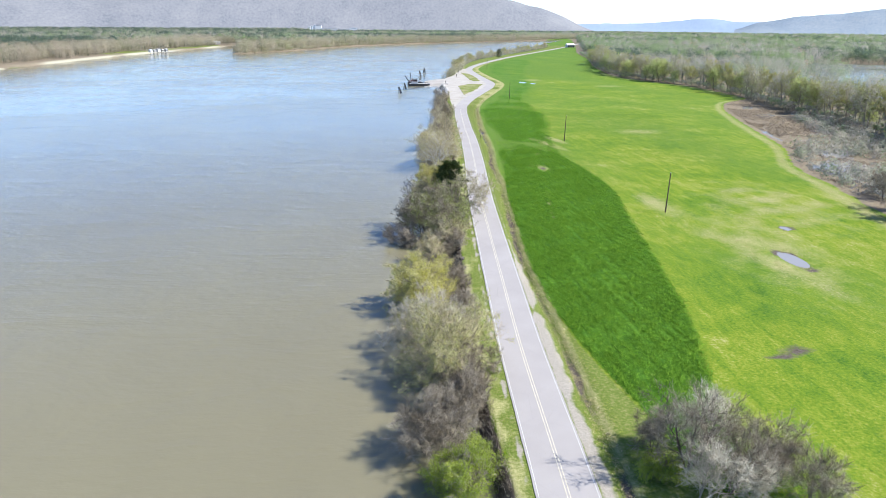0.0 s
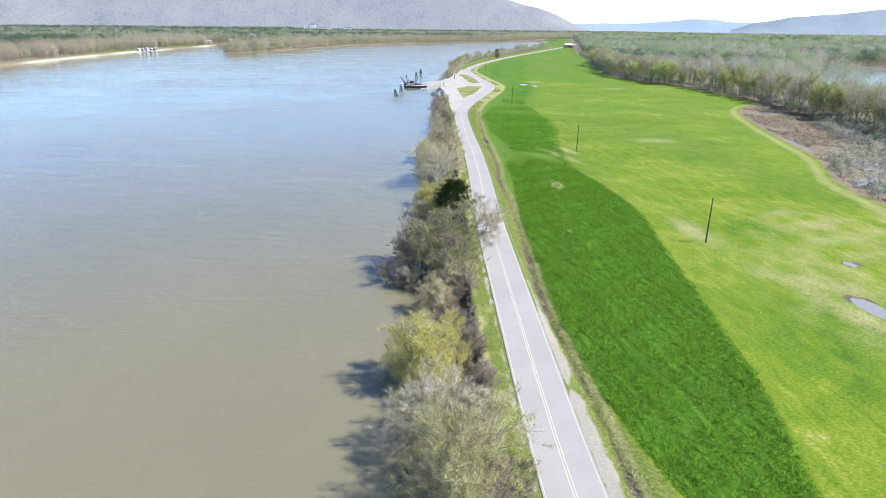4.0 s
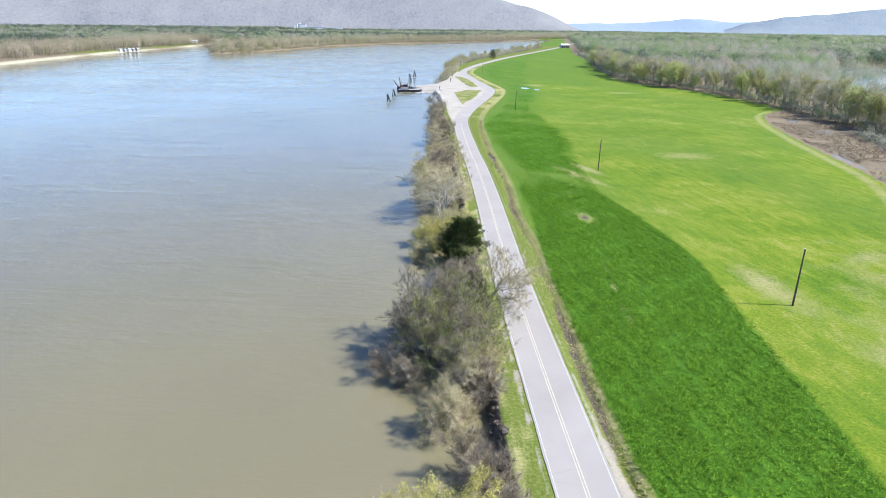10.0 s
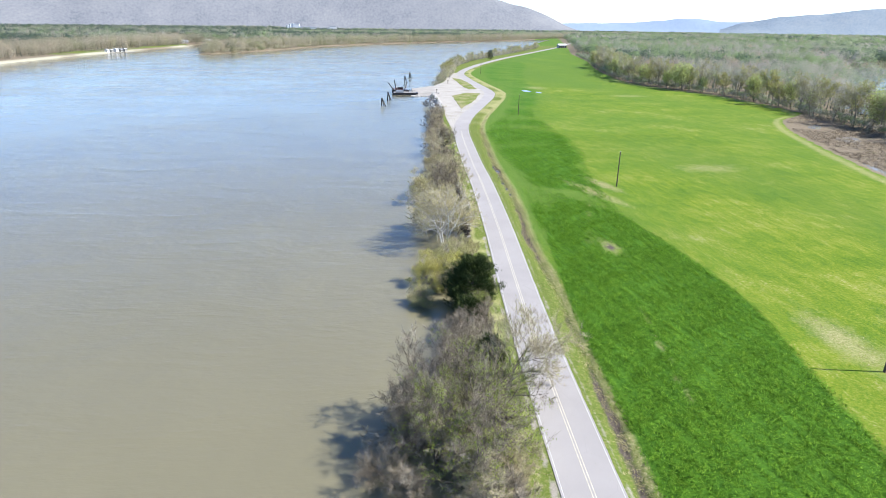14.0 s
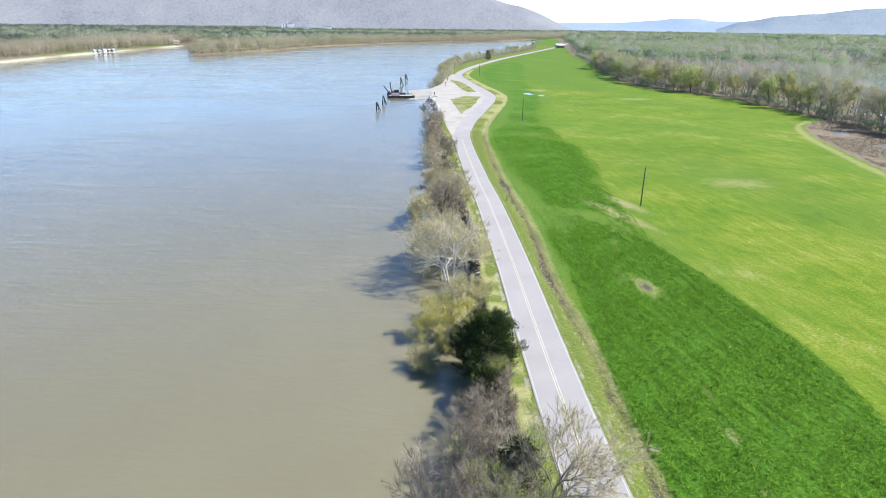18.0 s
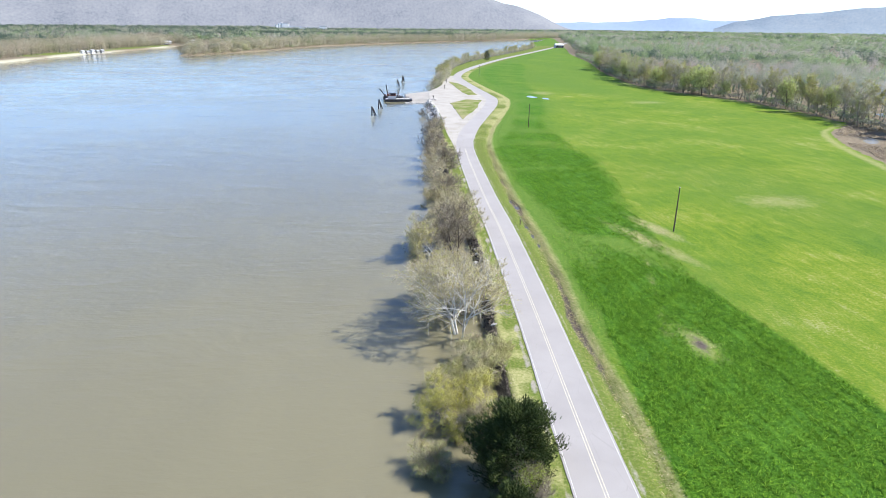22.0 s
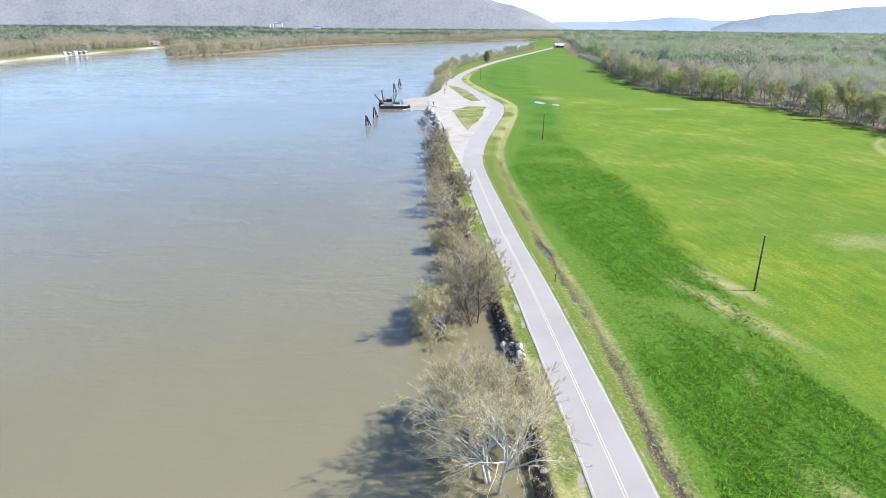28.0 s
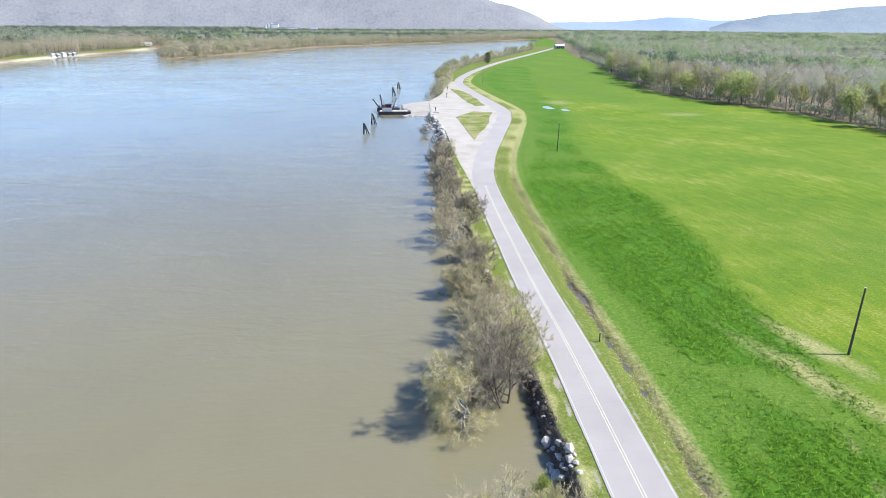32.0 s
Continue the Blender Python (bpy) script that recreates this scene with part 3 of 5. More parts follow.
def hills(name, mat, az, r0, r1, profile, rough, label, base=0.0):
    """A ridge whose skyline stands at the given angles round the viewer's way."""
    a = np.radians(np.arange(az[0], az[1], 0.25))
    r = np.linspace(r0, r1, 34)
    A, R = np.meshgrid(a, r, indexing="ij")
    top = np.tan(np.radians(profile(np.degrees(A)))) * r1 * 0.93 + 39
    rise = step(R, r0 + (r1 - r0) * 0.12, r0 + (r1 - r0) * 0.92)
    X, Y = 5 + R * np.sin(A), 80 + R * np.cos(A)
    fold = wave(A * 2200, R * 0.3, 520, 21) + 0.4 * wave(A * 2200, R * 0.4, 190, 22)
    Z = base + top * rise * (1 + 0.16 * fold * (1 - rise) * 1.6) + rough * wave(X, Y, 90, 23) * rise
    span = np.stack([A * r1, R * 0.3, 0 * A, 0 * A + 1], -1)
    return tagged(new(name, mesh_np(name, np.stack([X, Y, Z], -1).reshape(-1, 3), grid_faces(len(a), len(r))[:, ::-1], mat, None, {"span": span.reshape(-1, 4)}, True)), label, "hills", kind="structure")


# Backdrop hills; their blue-grey colours stand in for haze.
hills("backdrop_mountain", M_HILL, (-70, 19.2), 2350, 3900, curve((-70, 1.8), (-40, 1.9), (-30, 1.75), (-25, 1.72), (-23.6, 1.66), (-22.5, 1.6), (-21.4, 1.68), (-19, 1.95), (-12, 2.3), (0, 2.5), (8, 2.35), (12, 1.93), (13.2, 1.6), (14.2, 1.4), (16.1, 0.72), (18.0, -0.2), (19.2, -0.6)), 1.6, "long bare wooded mountain ridge, its grey paled and blued for haze")
hills("backdrop_ridge", M_RIDGE, (14, 75), 4300, 4780, curve((14, 0.05), (20, 0.1), (23, 0.17), (25.5, 0.36), (27.5, 0.56), (30.2, 0.3), (33, 0.3), (36, 0.4), (45, 0.5), (75, 0.6)), 2.0, "distant ridge on the horizon, coloured blue for haze")
hills("backdrop_hill", M_RIDGE_MID, (30, 80), 3000, 4000, curve((30, -0.3), (31.5, 0.2), (33, 0.5), (35, 0.78), (36.8, 0.92), (39, 1.2), (42, 1.38), (50, 1.5), (80, 1.4)), 2.5, "rounded wooded hill with haze put into its blue colour")


# ---- road, gravel, landing ----
def ribbon(y0, y1, lo, hi, z, dy=1.5, thick=0.0, across=2):
    """A strip that follows the road, from offset lo to hi, square to its way."""
    y = np.arange(y0, y1 + dy / 2, dy)
    x = road_x(y)
    s = np.gradient(x, y)
    n = np.sqrt(1 + s * s)
    lo = lo(y) if callable(lo) else np.full(len(y), lo)
    hi = hi(y) if callable(hi) else np.full(len(y), hi)
    cols = [lo + (hi - lo) * k / (across - 1) for k in range(across)]
    zs = [z] * across
    if thick:
        cols, zs = [cols[0] - 0.02] + cols + [cols[-1] + 0.02], [z - thick] + zs + [z - thick]
    v = np.stack([np.stack([x + c / n, y - s * c / n, np.full(len(y), q)], -1) for c, q in zip(cols, zs)], 1)
    return v.reshape(-1, 3), grid_faces(len(y), len(cols))[:, ::-1]


def ragged(base, amp, seed):
    return lambda y: base + amp * (wave(y, y * 0, 3, seed) * 0.6 + wave(y, y * 0, 0.8, seed + 1) * 0.4)


road = tagged(new("road", mesh_np("road", *ribbon(-60, 330, ragged(-2.95, 0.05, 31), ragged(2.95, 0.05, 33), 0.07, 1.0, 0.2, 5), M_ASPHALT)), "pale sun-bleached two-lane asphalt river road", "road", kind="structure")
road_far = tagged(new("road", mesh_np("road", *ribbon(330, 1500, ragged(-3.0, 0.15, 35), ragged(3.2, 0.15, 37), 0.07, 3.0, 0.3, 5), M_ROAD_PALE)), "pale chip-sealed road bending along the river", "road", kind="structure")
for off, w, mat, nm, lab in ((-2.7, 0.08, M_WHITE_LINE, "edge_line", "worn white edge line"), (2.72, 0.08, M_WHITE_LINE, "edge_line", "worn white edge line"), (-0.14, 0.1, M_YELLOW_LINE, "centre_line", "faded pale yellow centre line"), (0.14, 0.1, M_YELLOW_LINE, "centre_line", "faded pale yellow centre line")):
    part(nm, mesh_np(nm, *ribbon(-60, 312, off - w / 2, off + w / 2, 0.076, 1.0), mat), mat, road, lab)

lot_w = curve((290, 37.2), (300, 38.0), (322, 39.5), (345, 40.9), (361, 42.3), (404, 46), (444, 47.4), (460, 48.5), (500, 55), (516, 60.8), (571, 73), (603, 81), (612, 84))
ly = np.arange(294, 608, 3.0)
lv = np.stack([np.stack([lot_w(ly) + (road_x(ly) - 1 - lot_w(ly)) * k / 6, ly, 0.05 + 0.0 * ly], -1) for k in range(7)], 1)
tagged(new("gravel_lot", mesh_np("gravel_lot", lv.reshape(-1, 3), grid_faces(len(ly), 7)[:, ::-1], M_GRAVEL)), "white gravel turnout beside the river landing", "gravel lot", kind="structure")


def landing():
    """The gravel causeway that slopes into the river."""
    t = np.linspace(0, 1, 14)
    e = np.linspace(0, 1, 9)
    T, E = np.meshgrid(t, e, indexing="ij")
    x = 50.5 + 5 * E - T * (15.5 + 3 * E)
    y = 449 + E * 52 + T * (6 - 8 * E)
    z = 0.1 - 1.75 * T ** 1.2
    rim = (np.abs(E - 0.5) > 0.49) | (T > 0.99)
    z = np.where(rim, z - 1.6, z) + 0.06 * wave(x, y, 3, 41)
    x = np.where(T > 0.99, x - 1.2, x)
    return mesh_np("landing", np.stack([x, y, z], -1).reshape(-1, 3), grid_faces(14, 9), M_GRAVEL)


tagged(new("landing", landing()), "white gravel boat landing sloping into the river", "landing", kind="structure")


def island(corners, label):
    v = [Vector(c) for c in corners]
    bm = bmesh.new()
    f = bm.faces.new([bm.verts.new((a.x, a.y, 0.1)) for a in v])
    if f.normal.z < 0:
        f.normal_flip()
    bmesh.ops.subdivide_edges(bm, edges=bm.edges[:], cuts=9, use_grid_fill=True)
    bmesh.ops.triangulate(bm, faces=bm.faces[:])
    for q in bm.verts:
        q.co.x += 0.35 * float(wave(q.co.x, q.co.y, 9, 91))
        q.co.y += 0.9 * float(wave(q.co.y, q.co.x, 12, 92))
    r = bmesh.ops.extrude_face_region(bm, geom=bm.faces[:])
    top = [g for g in r["geom"] if isinstance(g, bmesh.types.BMVert)]
    bmesh.ops.translate(bm, verts=top, vec=(0, 0, 0.05))
    bmesh.ops.recalc_face_normals(bm, faces=bm.faces[:])
    me = bpy.data.meshes.new("grass_island")
    bm.to_mesh(me)
    bm.free()
    me.materials.append(M_VERGE)
    return tagged(new("grass_island", me), label, "grass island", "grass islands at the fork", "structure")


_a = Mat("rough_verge_grass")
_q = _a.pos()
_n = _a.noise(_q, 1.6, 5, 0.7)
_b = _a.noise(_q, 0.12, 3, 0.6)
_a.bump(_n, 0.6, 0.15)
M_VERGE = _a.done(_a.mix(_a.ramp(_b, (0.42, 0.0), (0.6, 1.0)), _a.ramp(_n, (0.3, (0.09, 0.14, 0.02)), (0.7, (0.2, 0.24, 0.06))), _a.ramp(_n, (0.3, (0.2, 0.2, 0.08)), (0.7, (0.36, 0.33, 0.18)))), 0.95, 0.1)
island([(52.4, 376), (54, 400), (56, 434), (67, 450), (74.6, 445), (64, 408)], "triangular rough grass island between gravel lanes")
island([(73.8, 556), (71.5, 500), (71.8, 470), (77.4, 471), (79, 500), (79, 540)], "narrow rough grass island beside the gravel road")


# ---- plants ----
class Tree:
    """Grows limbs as tubes, then fine twigs and leaves as slivers."""

    def __init__(self, seed):
        self.r = random.Random(seed)
        self.n = np.random.RandomState(seed)
        self.v, self.f, self.count, self.ends = [], [], 0, []

    def tube(self, pts, radii, sides):
        k0 = self.count
        for i, (p, r) in enumerate(zip(pts, radii)):
            d = (pts[min(i + 1, len(pts) - 1)] - pts[max(i - 1, 0)]).normalized()
            a = d.orthogonal().normalized()
            b = d.cross(a)
            for s in range(sides):
                w = 2 * math.pi * s / sides
                self.v.append(p + a * (r * math.cos(w)) + b * (r * math.sin(w)))
        self.count += len(pts) * sides
        for i in range(len(pts) - 1):
            for s in range(sides):
                self.f.append((k0 + i * sides + s, k0 + i * sides + (s + 1) % sides, k0 + (i + 1) * sides + (s + 1) % sides, k0 + (i + 1) * sides + s))

    def branch(self, p, d, length, rad, level, levels, spec):
        r, segs = self.r, 6 if level == 0 else 4 if level == 1 else 3 if level == 2 else 2
        pts, radii, cur, way = [p.copy()], [rad], p.copy(), d.normalized()
        for i in range(segs):
            j = spec["wobble"] * (0.6 if level == 0 else 1.0)
            way = (way + Vector((r.uniform(-j, j), r.uniform(-j, j), r.uniform(-j, j) + spec["up"] * 0.12)) + Vector(spec["lean"]) * (0.12 if level < 2 else 0.04)).normalized()
            cur = cur + way * (length / segs)
            pts.append(cur.copy())
            radii.append(max(0.012, rad * (1 - 0.8 * (i + 1) / segs)))
        self.tube(pts, radii, 6 if level == 0 else 4 if level == 1 else 3)
        if level >= levels:
            self.ends.append((pts[0], pts[-1], level))
            return
        kids = spec["kids"][min(level, len(spec["kids"]) - 1)]
        lo = spec["bare"] if level == 0 else 0.2
        for k in range(kids):
            t = lo + (1 - lo) * (k + r.random()) / kids
            i = min(int(t * segs), segs - 1)
            q = pts[i].lerp(pts[i + 1], t * segs - i)
            w = (pts[i + 1] - pts[i]).normalized()
            side = w.orthogonal().normalized()
            side = Matrix.Rotation(2.4 * k + r.uniform(-0.6, 0.6), 3, w) @ side
            an = spec["angle"] * r.uniform(0.7, 1.25)
            nd = w * math.cos(an) + side * math.sin(an)
            self.branch(q, nd, length * spec["shrink"] * r.uniform(0.7, 1.15) * (1.15 - 0.5 * t), radii[i] * spec["thick"], level + 1, levels, spec)

    def slivers(self, per, size, width, spread, leaf=False, droop=0.0, patch=1.0):
        """Fine twigs that fan out from the outer limbs, or leaves in patches when leaf is set."""
        n = self.n
        a = np.array([e[0] for e in self.ends])
        b = np.array([e[1] for e in self.ends])
        mid = np.array([a[:, 0].mean(), a[:, 1].mean(), b[:, 2].max() * 0.35])
        shade = np.clip(0.5 + 0.22 * wave(a[:, 0] + a[:, 2] * 0.6, a[:, 1], 1.6, int(n.randint(1, 999))) + n.normal(0, 0.1, len(a)), 0, 1)
        if leaf:
            keep = wave(a[:, 0] + a[:, 2] * 0.5, a[:, 1] - a[:, 2] * 0.4, 1.3, int(n.randint(1, 999))) > 0.9 - 1.9 * patch
            a, b, shade = a[keep], b[keep], shade[keep]
        a, b, shade = np.repeat(a, per, 0), np.repeat(b, per, 0), np.repeat(shade, per)
        m = len(a)
        t = n.uniform(0.0 if not leaf else 0.2, 1.05, (m, 1))
        p = a + (b - a) * t + n.normal(0, spread, (m, 3))
        way = (b - a) / (np.linalg.norm(b - a, axis=1, keepdims=True) + 1e-6)
        out = p - mid
        out /= np.linalg.norm(out, axis=1, keepdims=True) + 1e-6
        d = way * (0.6 if not leaf else 0.3) + out * 0.3 + n.normal(0, 0.62, (m, 3)) + np.array([0, 0, 0.12 - droop])
        d /= np.linalg.norm(d, axis=1, keepdims=True) + 1e-6
        face = out + np.array([0, -0.15, 0.55]) + n.normal(0, 0.4, (m, 3))
        s = np.cross(d, face)
        s /= np.linalg.norm(s, axis=1, keepdims=True) + 1e-6
        L = size * n.uniform(0.5, 1.4, (m, 1))
        W = width * n.uniform(0.7, 1.4, (m, 1)) * (1.0 if leaf else 0.5)
        v = np.stack([p - s * W, p + s * W, p + d * L], 1)
        tint = np.repeat(np.clip(shade + n.normal(0, 0.09, m), 0, 1), 3)
        return v.reshape(-1, 3), np.arange(m * 3).reshape(-1, 3), tint


SPEC = dict(wobble=0.25, up=0.3, lean=(0, 0, 0), kids=(9, 6, 4), bare=0.2, angle=0.88, shrink=0.6, thick=0.64)


def tree(name, label, place, h, seed, bark, twig_mat, leaf_mat=None, stems=1, levels=3, twigs=14, leaves=0, twig=(0.66, 0.02), leaf=(0.17, 0.04), spread=0.06, flare=0.35, patch=0.75, group="trees along the river bank", radius=None, **over):
    spec = {**SPEC, **over}
    t = Tree(seed)
    for s in range(stems):
        an = t.r.uniform(0, 6.28) if stems > 1 else 0
        tilt = flare if stems > 1 else 0.05
        d = Vector((math.cos(an) * tilt + spec["lean"][0] * 0.4, math.sin(an) * tilt + spec["lean"][1] * 0.4, 1))
        p = Vector((math.cos(an) * 0.25, math.sin(an) * 0.25, -0.4)) if stems > 1 else Vector((0, 0, -0.4))
        t.branch(p, d, h * (1 if stems == 1 else t.r.uniform(0.7, 1)) * 0.82, (radius or h * 0.018) * (1 if stems == 1 else 0.7), 0, levels, spec)
    top = max(q.z for q in t.v)
    k = h / top
    root = thing(name, place, label, "tree", group, turn=0)
    V = np.array(t.v) * k
    part("trunk", mesh_np("trunk", V, np.array(t.f), bark, smooth=True), bark, root)
    t.ends = [(a * k, b * k, c) for a, b, c in t.ends]
    v, f, ti = t.slivers(twigs, twig[0], twig[1], spread)
    if leaves:
        v2, f2, ti2 = t.slivers(leaves, leaf[0], leaf[1], spread * 3.5, True, 0.0, patch)
        v, f, ti = np.concatenate([v, v2]), np.concatenate([f, f2 + len(v)]), np.concatenate([ti, ti2])
    me = mesh_np("crown", v, f, twig_mat, {"tint": ti})
    if leaves:
        me.materials.append(leaf_mat)
        me.polygons.foreach_set("material_index", np.concatenate([np.zeros(len(f) - len(f2), np.int32), np.ones(len(f2), np.int32)]))
    part("crown", me, twig_mat, root)
    return root


def evergreen(name, label, place, h, rad, seed, n=7000, group="trees along the river bank"):
    """A dense dark cedar: a tapered trunk inside many drooping sprays."""
    r = np.random.RandomState(seed)
    root = thing(name, place, label, "tree", group)
    bm = rod(bmesh.new(), (0, 0, -0.4), (0.1, 0, h * 0.92), 0.2, 0.03, 7)
    part("trunk", bm, M_BARK, root)
    m = 46 + int(h * 14)
    z = r.uniform(0.1, 0.97, m)
    an = r.uniform(0, 6.28, m) + 1.3 * np.sin(z * 9)
    reach = rad * np.sin(np.pi * np.clip(z * 0.74 + 0.24, 0, 1)) ** 0.65 * r.uniform(0.6, 1.2, m) * (0.88 + 0.2 * np.sin(an * 3 + seed))
    root_z = np.clip(z - 0.12, 0.05, 1) * h
    a = np.stack([np.zeros(m), np.zeros(m), root_z], -1)
    b = np.stack([np.cos(an) * reach, np.sin(an) * reach, z * h + reach * 0.12], -1)
    limbs = Tree(seed)
    for q in range(m):
        limbs.tube([Vector(a[q]), Vector(b[q])], [0.05, 0.015], 3)
    part("branchwork", mesh_np("branchwork", np.array(limbs.v), np.array(limbs.f), M_BARK), M_BARK, root)
    k = r.randint(0, m, n)
    t = r.uniform(0.3, 1.04, (n, 1)) ** 0.7
    way = (b - a) / (np.linalg.norm(b - a, axis=1, keepdims=True) + 1e-6)
    p = a[k] + (b - a)[k] * t + r.normal(0, 1, (n, 3)) * (0.16 + 0.12 * rad * (1.15 - t)) * np.array([1, 1, 0.7])
    d = way[k] + np.array([0, 0, 0.45]) + r.normal(0, 0.45, (n, 3))
    d /= np.linalg.norm(d, axis=1, keepdims=True)
    s = np.cross(d, way[k] + np.array([0, 0, 0.9]) + r.normal(0, 0.5, (n, 3)))
    s /= np.linalg.norm(s, axis=1, keepdims=True)
    k_size = max(1.0, (9000.0 / n) ** 0.5)
    L, W = r.uniform(0.16, 0.42, (n, 1)) * k_size, r.uniform(0.025, 0.06, (n, 1)) * k_size
    v = np.stack([p - s * W, p + s * W, p + d * L], 1).reshape(-1, 3)
    tone = np.clip(r.uniform(0.25, 0.75, m)[k] + r.normal(0, 0.15, n), 0, 1)
    part("crown", mesh_np("crown", v, np.arange(n * 3).reshape(-1, 3), M_LEAF_DARK, {"tint": np.repeat(tone, 3)}), M_LEAF_DARK, root)
    return root


def bz(x, y):
    """The ground's height under a plant."""
    return float(ground_z(np.array(float(x)), np.array(float(y))))


def at(x, y, sink=0.0):
    return (x, y, max(bz(x, y), -3.2) - sink)


def bank_tree(x, y, h, seed, look_kind, **over):
    kinds = {
        "bare": ("bare grey tree standing at the flooded river bank", M_BARK, M_TWIG, None, dict(twigs=24)),
        "tan": ("bare tan tree in bud on the river bank", M_BARK_TAN, M_TWIG_TAN, M_LEAF_PALE, dict(twigs=24, leaves=8, patch=0.6)),
        "willow": ("pale green willow leafing out over the water", M_BARK_TAN, M_TWIG_TAN, M_LEAF_PALE, dict(twigs=16, leaves=26, patch=0.7)),
        "yellow": ("yellow flowering tree leaning over the muddy water", M_BARK_TAN, M_TWIG_TAN, M_LEAF_YELLOW, dict(twigs=14, leaves=44, patch=0.75)),
        "green": ("fresh green young tree on the river bank", M_BARK, M_TWIG, M_LEAF_GREEN, dict(twigs=8, leaves=44, patch=0.85)),
        "pale": ("pale silvery bare tree with upright stems on the bank", M_BARK_TAN, M_TWIG_PALE, M_LEAF_PALE, dict(twigs=26, leaves=3, patch=0.5)),
        "mixed": ("grey bare tree with light green leaf buds", M_BARK, M_TWIG, M_LEAF_GREEN, dict(twigs=18, leaves=14, patch=0.5)),
        "white": ("white-barked sycamore with bare spreading limbs in the water", M_BARK_PALE, M_TWIG_TAN, M_LEAF_YELLOW, dict(twigs=18, leaves=3)),
    }
    lab, bark, tw, lf, more = kinds[look_kind]
    args = {**more, **over}
    nm = {"white": "sycamore_tree", "willow": "willow_tree", "yellow": "flowering_tree"}.get(look_kind, "bank_tree")
    return tree(nm, lab, at(x, y), h, seed, bark, tw, lf, **args)


BANK = [
    (8.8, 46, 6.6, "green", dict(stems=4, patch=0.6)), (5.6, 53, 8.5, "bare", dict(stems=4, flare=0.5)), (9.0, 56, 9, "bare", dict(stems=3)), (6.2, 64, 11.5, "willow", dict(stems=4)), (8.8, 69, 11.5, "willow", dict(stems=3)), (10.6, 66, 8.5, "bare", dict(stems=3)), (9.6, 60, 7, "bare", dict(stems=4)), (7.8, 75.5, 9.5, "pale", dict(stems=5, flare=0.45)),
    (12.8, 82.5, 4.5, "bare", dict(stems=3)), (8.0, 87.5, 11, "yellow", dict(stems=5, flare=0.6, angle=0.95, shrink=0.62, up=0.25)), (12.4, 93, 5.5, "bare", dict(stems=4)), (12, 98, 6.5, "bare", dict(stems=3)), (10.5, 108, 7, "tan", dict(stems=3)), (14, 112, 6.5, "bare", dict(stems=3)),
    (12.4, 117.5, 11, "mixed", dict(stems=3)), (10.2, 121, 12, "mixed", dict(stems=3)), (13.6, 121.5, 13, "mixed", dict(stems=3)), (11.4, 125.5, 12.5, "bare", dict(stems=2)), (15.2, 126, 13, "mixed", dict(stems=3)), (6.8, 117.5, 5.5, "bare", dict(lean=(-0.7, -0.1, -0.1), stems=2)), (8.6, 124, 9, "bare", dict(stems=3)), (14.2, 114.5, 8, "tan", dict(stems=3)), (18.0, 129.6, 11.0, "tan", dict(lean=(0.42, 0.05, 0), bare=0.25, shrink=0.68, kids=(12, 7, 5), twigs=26, twig=(0.75, 0.016))),
    (14.5, 135, 9, "bare", dict(stems=3)), (15.4, 140.5, 6.5, "bare", dict(stems=3)), (10.8, 158.8, 4.5, "willow", dict(stems=4, levels=2, twigs=24)), (16.2, 145.5, 6.5, "bare", dict(stems=3)), (15.0, 166.5, 7.0, "yellow", dict(stems=3)), (17.8, 149.4, 5.5, "bare", dict(stems=4)), (17.8, 163.5, 6, "tan", dict(stems=3)),
    (17.5, 172, 7.5, "willow", dict(stems=2)), (21.0, 178, 5.5, "willow", dict(stems=3)), (19.3, 186.4, 15, "white", dict(lean=(-0.22, 0.0, 0), angle=0.85, shrink=0.66, bare=0.28, stems=3, flare=0.38, kids=(9, 7, 4), twigs=34, leaves=8, radius=0.27, wobble=0.26, thick=0.78)), (21.5, 193, 10, "tan", dict(stems=3)), (18.0, 196, 9, "tan", dict(stems=2)),
    (20.6, 219.6, 10.5, "white", dict(stems=3, flare=0.6, lean=(-0.35, 0.0, 0), twigs=26, leaves=12)), (24.2, 219.4, 11.5, "bare", dict(stems=3)), (22, 224, 11, "tan", dict(stems=3)), (26.4, 227, 11, "tan", dict(lean=(0.3, 0, 0), twigs=30)), (24.5, 236, 9, "tan", dict(stems=3)), (27, 243, 8, "willow", dict(stems=3)),
    (25.3, 250, 7, "willow", dict(stems=3)), (28.5, 256, 7, "bare", dict(stems=3)), (27.8, 266, 7.5, "tan", dict(stems=3)), (28.6, 276, 9.5, "tan", dict(stems=2)), (31, 283, 8, "bare", dict(stems=3)), (30.2, 293, 8, "tan", dict(stems=3)), (31, 304, 9, "bare", dict(stems=2)),
    (33, 312, 7.5, "tan", dict(stems=3)), (32, 323, 8, "bare", dict(stems=3)), (34.8, 332, 8, "tan", dict(stems=3)), (35.5, 343, 8.5, "bare", dict(stems=3)), (37.5, 352, 8.5, "tan", dict(stems=3)), (38.2, 362, 8, "bare", dict(stems=3)), (38.4, 402, 5, "bare", dict(stems=3, levels=2, twigs=30)),
    (115.5, 120, 9, "mixed", dict(stems=3)), (121, 128, 9, "bare", dict(stems=3)), (126, 139, 8, "bare", dict(stems=3)),
    (23.4, 204.5, 3.2, "green", dict(stems=3, levels=2)), (24.0, 199, 3.0, "willow", dict(stems=3, levels=2)), (11.6, 77, 6, "bare", dict(stems=4)), (20.0, 152.8, 3.6, "mixed", dict(stems=4)),
]
